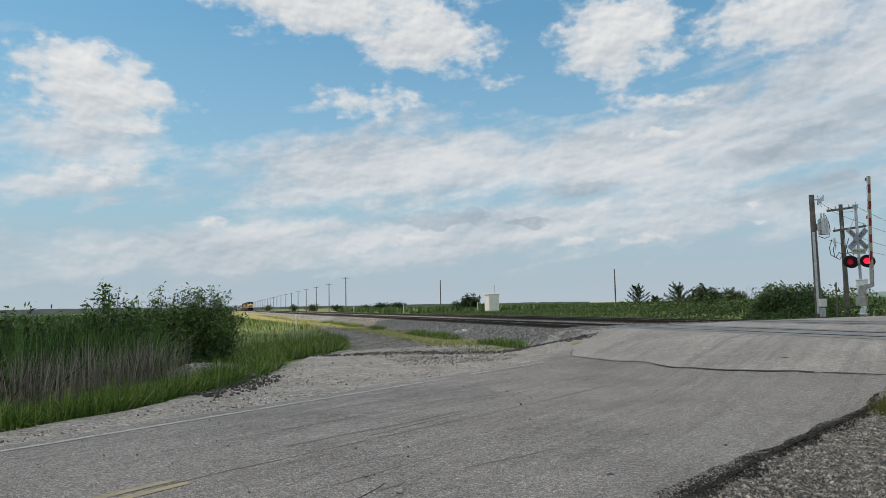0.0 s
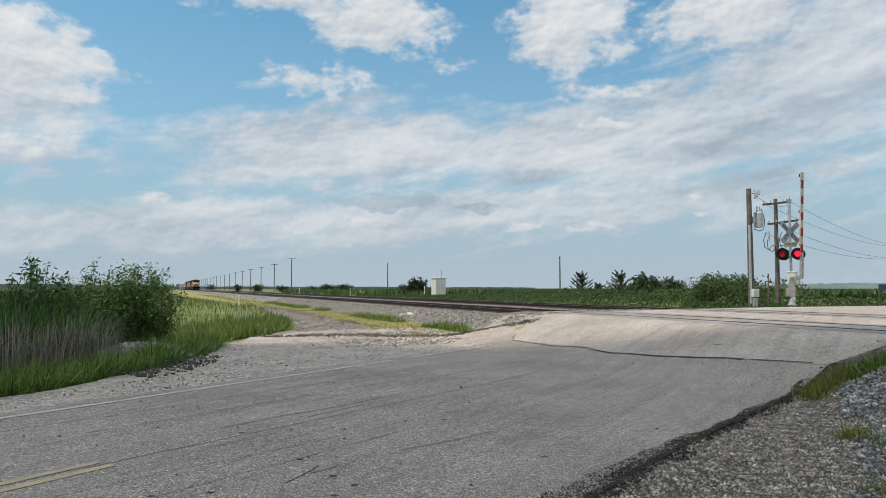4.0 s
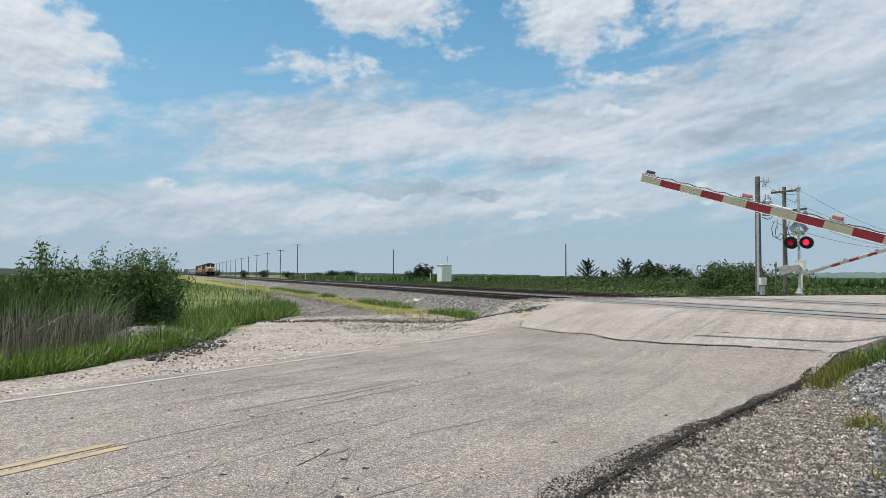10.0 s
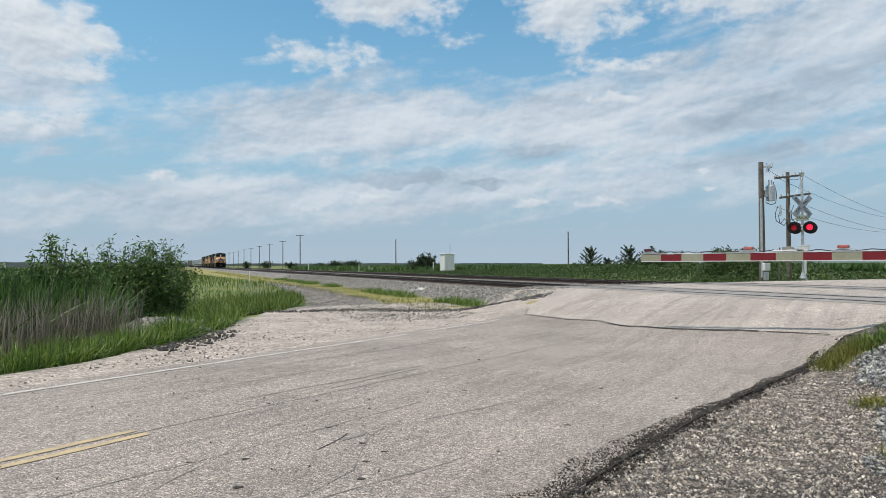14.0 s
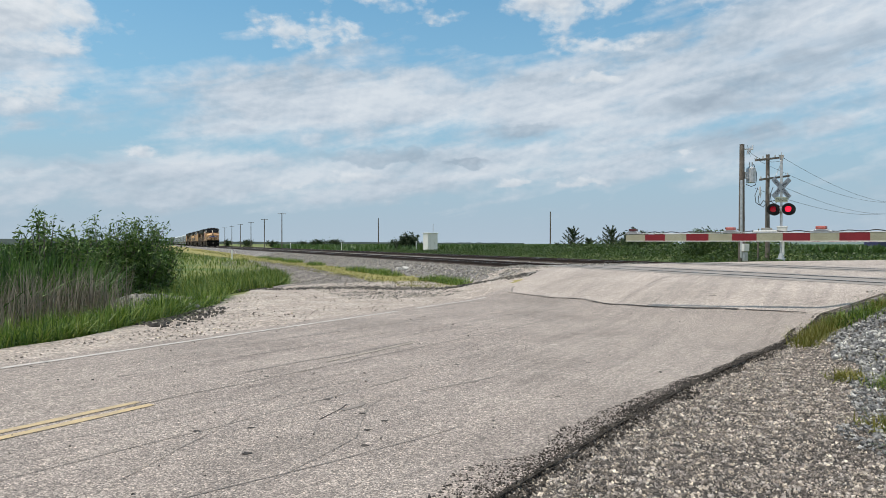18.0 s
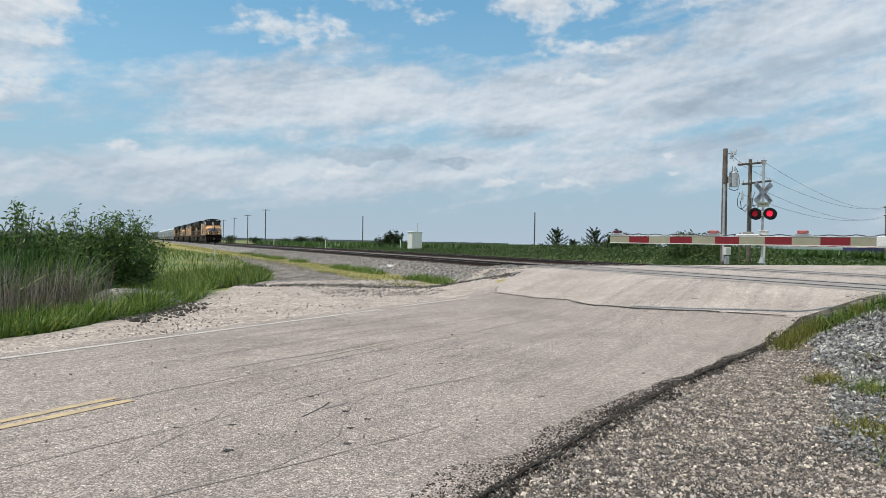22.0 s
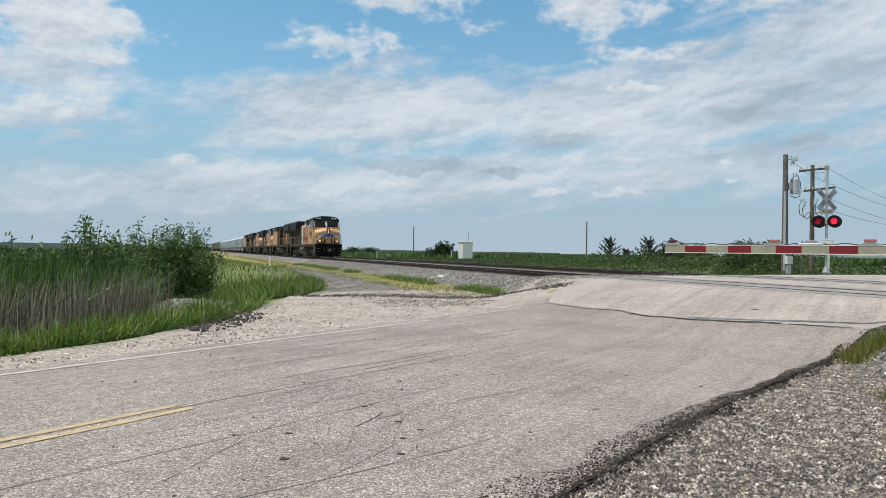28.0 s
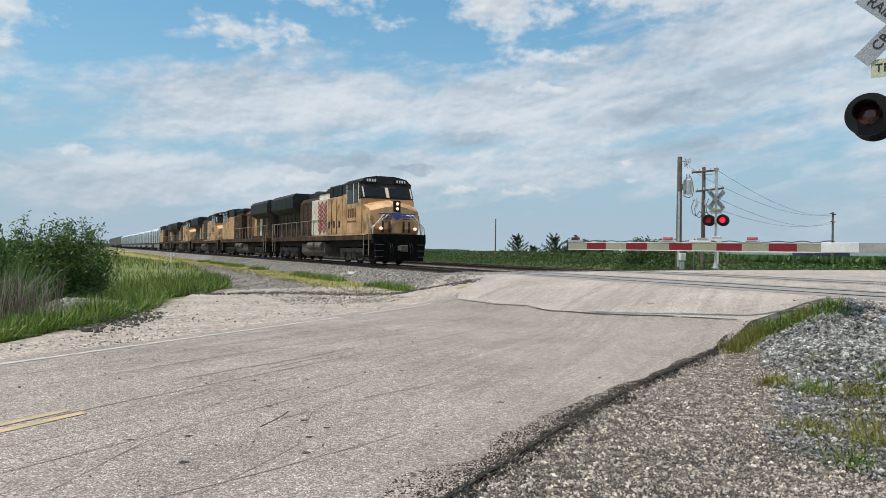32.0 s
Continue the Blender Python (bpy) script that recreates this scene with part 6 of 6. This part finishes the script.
def cedar(az, r, h):
    x, y = polar(az, r)
    root = empty("cedar_tree", pose(x, y, 0.1), label="small dark spiky cedar in the weeds", category="tree")
    bm = B()
    rod(bm, (0, 0, -0.2), (0, 0, h * 0.85), 0.09, 0.02, 7)
    vs, fs = [], []
    for i in range(26):                             # branches sweep up and out from the trunk
        f = 0.12 + 0.8 * i / 26
        a = i * 2.4 + rng.uniform(-0.3, 0.3)
        length = h * 0.62 * (1 - 0.72 * f) * rng.uniform(0.75, 1.2)
        foot = Vector((0, 0, h * f * 0.88))
        tip = foot + Vector((math.cos(a), math.sin(a), rng.uniform(0.35, 0.8) + 0.5 * f)).normalized() * length
        rod(bm, foot, tip, 0.03, 0.008, 4)
        for q in range(95):
            g = rng.uniform(0.05, 1.05)
            p = foot.lerp(tip, g) + Vector(rng.normal(0, 0.10 * (1.15 - g) * h / 3.5, 3))
            d1 = ((tip - foot).normalized() + Vector(rng.normal(0, 0.5, 3))).normalized()
            d2 = Vector(rng.normal(size=3)).normalized()
            l = 0.17 * rng.uniform(0.6, 1.4)
            k = len(vs)
            vs += [p - d1 * l * 0.5, p + d2 * l * 0.16, p + d1 * l, p - d2 * l * 0.16]
            fs.append((k, k + 1, k + 2, k + 3))
    part("trunk", bm, M_WOOD, root)
    mesh_of("crown", [tuple(v) for v in vs], fs, G_DARK, root)


cedar(15.8, 74, 3.5)
cedar(18.87, 74, 3.5)
cedar(17.2, 80, 2.2)


def ridge(name, az0, az1, r, heights, mat, label, category):
    """A long low far rise with an uneven crest."""
    vs, fs = [], []
    k = 70
    for i in range(k + 1):
        a = az0 + (az1 - az0) * i / k
        f = i / k * (len(heights) - 1)
        q = min(len(heights) - 2, int(f))
        h = heights[q] + (heights[q + 1] - heights[q]) * (f - q)
        h *= 1 + 0.25 * noise.noise((a * 2.0, r * 0.01, 0.0)) + 0.12 * noise.noise((a * 9.0, r * 0.02, 0.0))
        for rr, zz in ((r, -2.0), (r + 20, h * 0.8), (r + 60, h), (r + 160, -2.0)):
            x, y = polar(a, rr)
            vs.append((x, y, zz))
    for i in range(k):
        for m_ in range(3):
            fs.append((i * 4 + m_, i * 4 + m_ + 1, i * 4 + m_ + 5, i * 4 + m_ + 4))
    return tagged(mesh_of(name, vs, fs, mat, smooth_=True), label, category, kind="structure")


# the air's haze over the hill is put into its pale bluish colour
M_HILL = surface("haze_tinted_hill", [(0.10, 0.15, 0.15), (0.13, 0.18, 0.175)], 0.01, 0.95, bump=0.0)
M_WOODS = surface("hazy_woods", [(0.010, 0.020, 0.017), (0.020, 0.034, 0.028), (0.034, 0.052, 0.042)], 0.05, 0.95, bump=0.0)
ridge("far_hill", 28, 50, 2600, (2.0, 16.0, 20.0, 16.0, 12.0, 13.0, 8.0), M_HILL, "low hill on the horizon with haze in its colour", "hill")
ridge("far_woods", -50, -15.0, 900, (6.5, 7.0, 6.0, 6.6, 7.0, 5.5, 4.0), M_WOODS, "distant dark tree line", "tree line")
ridge("far_woods", -15, 12, 1400, (5.0, 5.5, 4.0, 5.0, 3.5, 4.0, 3.0), M_WOODS, "distant dark tree line", "tree line")

# ---- stones ----
S_PEBBLE = stone_mat("pebbles", [(0.11, 0.094, 0.083), (0.33, 0.288, 0.262), (0.68, 0.62, 0.575)])
S_BALLAST = stone_mat("crushed_stone", [(0.04, 0.041, 0.043), (0.19, 0.192, 0.198), (0.55, 0.55, 0.55)])
S_WARM = stone_mat("track_stone", [(0.17, 0.16, 0.15), (0.25, 0.235, 0.22), (0.34, 0.32, 0.30)])
S_DARK = stone_mat("tarry_rubble", [(0.035, 0.033, 0.032), (0.075, 0.07, 0.066), (0.14, 0.13, 0.12)])
S_TAR = stone_mat("tar_crumb", [(0.018, 0.015, 0.013), (0.04, 0.034, 0.030), (0.10, 0.088, 0.078)])
S_PALE = stone_mat("pale_riprap", [(0.09, 0.088, 0.082), (0.19, 0.185, 0.175), (0.34, 0.33, 0.315)])


def strew(n, place, keep=None, sink=0.05, rough=0.0):
    pts = scatter(n, place, keep)
    pts[:, 2] += sink
    if rough:
        pts[:, 2] += [rough * noise.noise((x * 0.9, y * 0.9, 0.5)) for x, y, _ in pts]
    return pts


HEAP = ((-2, 1.2), (4.0, 0.9), (5.0, 0.42), (5.6, -0.08), (6.2, -0.28), (9.0, -0.2), (10.4, -0.42), (11.5, -0.6), (12.4, 0.0), (13.2, 0.7), (16, 1.0))


def heap(x, y):
    s, o = x * RU.x + y * RU.y, x * RN.x + y * RN.y
    for (s0, o0), (s1, o1) in zip(HEAP, HEAP[1:]):
        if s <= s1:
            return o > o0 + (o1 - o0) * (s - s0) / (s1 - s0) + 0.22 * noise.noise((x * 1.4, y * 1.4, 1.0)) and off_d(x, y) < 12.4
    return False


def beside_road(s0, s1, width):
    def f(u, v):
        s = s0 + (s1 - s0) * u
        return road(s, edge_at(s) + 0.03 + width * v)
    return f


spots = strew(58000, beside_road(0.6, 11.5, 3.4), lambda x, y: not (heap(x, y) and (int(x * 977) % 3)), 0.064, 0.05)
stones("pebbles", spots, 0.010 + 0.026 * rng.uniform(size=len(spots)) ** 2, S_PEBBLE, "loose brown and grey pebbles on the shoulder", "gravel", True)
# dark band: crumbled tar, and the broken edge's shade put into its colour
spots = strew(9500, lambda u, v: (lambda s: road(s, edge_at(s) - 0.10 + (0.26 + 0.22 * noise.noise((s * 1.7, 0, 0))) * v ** 1.8))(-0.5 + 13.4 * u), None, 0.072, 0.05)
stones("tar_crumbs", spots, 0.010 + 0.035 * rng.uniform(size=len(spots)) ** 2, S_TAR, "dark tar crumbs that also draw the shade along the road's edge", "rubble", True)
spots = strew(24000, lambda u, v: (lambda s: road(s, edge_at(s) + 0.05 - (0.34 + 0.30 * noise.noise((s * 1.3, 3.0, 0))) * (0.35 + 0.65 * smooth(9.0, 4.0, s)) * v ** 3.0))(0.5 + 11.0 * u), None, 0.091)
stones("tar_crumbs", spots, 0.006 + 0.018 * rng.uniform(size=len(spots)) ** 2, S_TAR, "dark crumbs of tar scattered on the worn asphalt edge", "rubble", True)
spots = strew(14000, lambda u, v: road(8.4 + 5.6 * u, -0.9 + 6.0 * v), heap, 0.078, 0.05)
stones("crushed_stone", spots, rng.uniform(0.03, 0.08, len(spots)), S_BALLAST, "heap of grey crushed stone beside the rails", "crushed stone")
spots = strew(20000, lambda u, v: road(1.5 + 7.4 * u, -0.9 + 4.6 * v), heap, 0.074, 0.05)
stones("crushed_stone", spots, 0.014 + 0.04 * rng.uniform(size=len(spots)) ** 1.5, S_BALLAST, "grey crushed stone spread over the shoulder", "crushed stone", True)
clear = lambda x, y: not 8.0 < x * TU.x + y * TU.y < (20.6 if off_d(x, y) < 16 else 22.2)
spots = strew(13500, lambda u, v: along(-14 + 90 * u ** 1.25, 10.9 + 2.2 * v), clear, 0.075)
stones("ballast_stones", spots, rng.uniform(0.05, 0.11, len(spots)), S_WARM, "crushed stone on the ballast slope", "ballast")
spots = strew(9000, lambda u, v: along(-14 + 90 * u ** 1.25, 15.6 + 3.4 * v), clear, 0.075)
stones("ballast_stones", spots, rng.uniform(0.05, 0.11, len(spots)), S_WARM, "crushed stone between the tracks", "ballast", True)
spots = strew(5000, lambda u, v: along(18 + 42 * u ** 1.4, 4.6 + 4.0 * v), lambda x, y: x * RN.x + y * RN.y < -10.5, 0.075)
stones("lane_stones", spots, rng.uniform(0.025, 0.07, len(spots)), S_WARM, "loose stones on the gravel lane", "gravel", True)
seam = ((15.4, -17.3), (17.3, -16.1), (18.2, -14.8), (18.6, -13.2), (19.2, -11.8), (20.2, -10.8), (20.3, -9.6))


def on_seam(u, v):
    f = u * (len(seam) - 1)
    k = min(len(seam) - 2, int(f))
    f -= k
    s, o = (seam[k][i] + (seam[k + 1][i] - seam[k][i]) * f for i in (0, 1))
    return road(s + rng.normal(0, 0.3) + (v - 0.5) * 0.7, o + rng.normal(0, 0.25))


spots = strew(1900, on_seam, None, 0.072)
stones("seam_rubble", spots, 0.02 + 0.09 * rng.uniform(size=len(spots)) ** 2, S_DARK, "dark broken rubble along the dirt's edge", "rubble")
spots = strew(420, lambda u, v: road(7.4 + 3.2 * u, verge_at(7.4 + 3.2 * u) + 0.05 + 0.95 * v * v), None, 0.075)
stones("verge_rubble", spots, rng.uniform(0.03, 0.10, len(spots)), S_DARK, "dark broken stones at the verge", "rubble")
spots = strew(1800, lambda u, v: road(2.0 + 15 * u, -9.5 - 1.2 * v - 4.5 * v * smooth(6, 14, 2.0 + 15 * u)), None, 0.072)
stones("dirt_pebbles", spots, 0.012 + 0.05 * rng.uniform(size=len(spots)) ** 3, S_PEBBLE, "loose pebbles on the dirt pull-out", "gravel")
spots = strew(2400, lambda u, v: (-6.3 + rng.normal(0, 0.62), 16.7 + rng.normal(0, 0.6)), None, 0.16)
spots[:, 2] += 0.55 * np.exp(-((spots[:, 0] + 6.3) ** 2 + (spots[:, 1] - 16.7) ** 2) / 1.0)
stones("riprap", spots, rng.uniform(0.07, 0.18, len(spots)), S_PALE, "pale broken rock at a culvert in the grass", "rock")
spots = strew(160, lambda u, v: road(1 + 13 * u, -9.0 + 7.0 * v), None, 0.093)
stones("road_grit", spots, rng.uniform(0.012, 0.035, len(spots)), S_DARK, "dark grit lying on the asphalt", "gravel")


# ---- an added, unseen thin cloud that shades the ground, then drifts off the sun ----
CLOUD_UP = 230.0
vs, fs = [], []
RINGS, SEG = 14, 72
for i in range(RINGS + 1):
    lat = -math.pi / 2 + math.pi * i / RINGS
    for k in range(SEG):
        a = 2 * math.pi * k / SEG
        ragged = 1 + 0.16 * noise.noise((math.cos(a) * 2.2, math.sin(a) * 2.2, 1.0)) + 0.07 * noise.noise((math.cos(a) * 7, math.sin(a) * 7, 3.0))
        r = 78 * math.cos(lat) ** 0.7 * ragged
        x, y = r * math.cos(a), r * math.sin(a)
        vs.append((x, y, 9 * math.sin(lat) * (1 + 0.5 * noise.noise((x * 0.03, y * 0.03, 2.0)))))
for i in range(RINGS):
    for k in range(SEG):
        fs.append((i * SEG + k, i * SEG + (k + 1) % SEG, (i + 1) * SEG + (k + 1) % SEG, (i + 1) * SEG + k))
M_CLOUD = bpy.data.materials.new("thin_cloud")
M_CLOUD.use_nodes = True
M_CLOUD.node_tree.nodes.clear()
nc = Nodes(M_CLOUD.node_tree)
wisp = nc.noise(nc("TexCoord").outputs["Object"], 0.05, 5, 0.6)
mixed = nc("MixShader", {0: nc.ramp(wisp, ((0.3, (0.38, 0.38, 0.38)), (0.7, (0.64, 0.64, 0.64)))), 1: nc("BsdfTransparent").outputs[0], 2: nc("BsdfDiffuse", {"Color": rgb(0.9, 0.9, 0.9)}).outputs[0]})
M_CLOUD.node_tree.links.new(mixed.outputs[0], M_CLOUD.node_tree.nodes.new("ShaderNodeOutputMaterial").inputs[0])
shade_cloud = tagged(mesh_of("shade_cloud", vs, fs, M_CLOUD, smooth_=True), "out-of-view thin cloud added to shade the ground", "cloud")


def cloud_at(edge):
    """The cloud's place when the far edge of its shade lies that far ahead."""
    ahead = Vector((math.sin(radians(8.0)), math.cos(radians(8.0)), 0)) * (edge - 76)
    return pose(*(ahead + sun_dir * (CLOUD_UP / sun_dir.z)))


# ---- what moves ----
def motions():
    for thing, behind in TRAIN:                     # a negative place: the thing runs turned about
        walk(thing, [(t, pose(*along(w + abs(behind), TRACKS[0]), RAIL_Z, 0, 0, (90 if behind < 0 else -90) + RAIL_YAW)) for t, w in FRONT])
    drop = ((0, 88), (4.7, 88), (6.5, 61.4), (7.0, 54.2), (7.5, 47.5), (8.0, 40.9), (8.5, 34.9), (9.0, 28.9), (9.5, 23.4), (10.0, 18.2), (10.5, 13.3), (11.0, 8.7), (11.5, 4.8), (12.0, 1.3), (12.4, 0.1), (32.0, 0.1))
    walk(shade_cloud, [(t, cloud_at(14 - 9.0 * (t - 4.0))) for t in (0, 4, 8, 16, 24, 32)])
    walk(near_arm, [(t, pose(*NEAR_PIVOT, 0, a, -3.85)) for t, a in drop])
    walk(far_arm, [(t, pose(-0.08, 0.31, 1.40, 0, a, 0)) for t, a in drop])


motions()
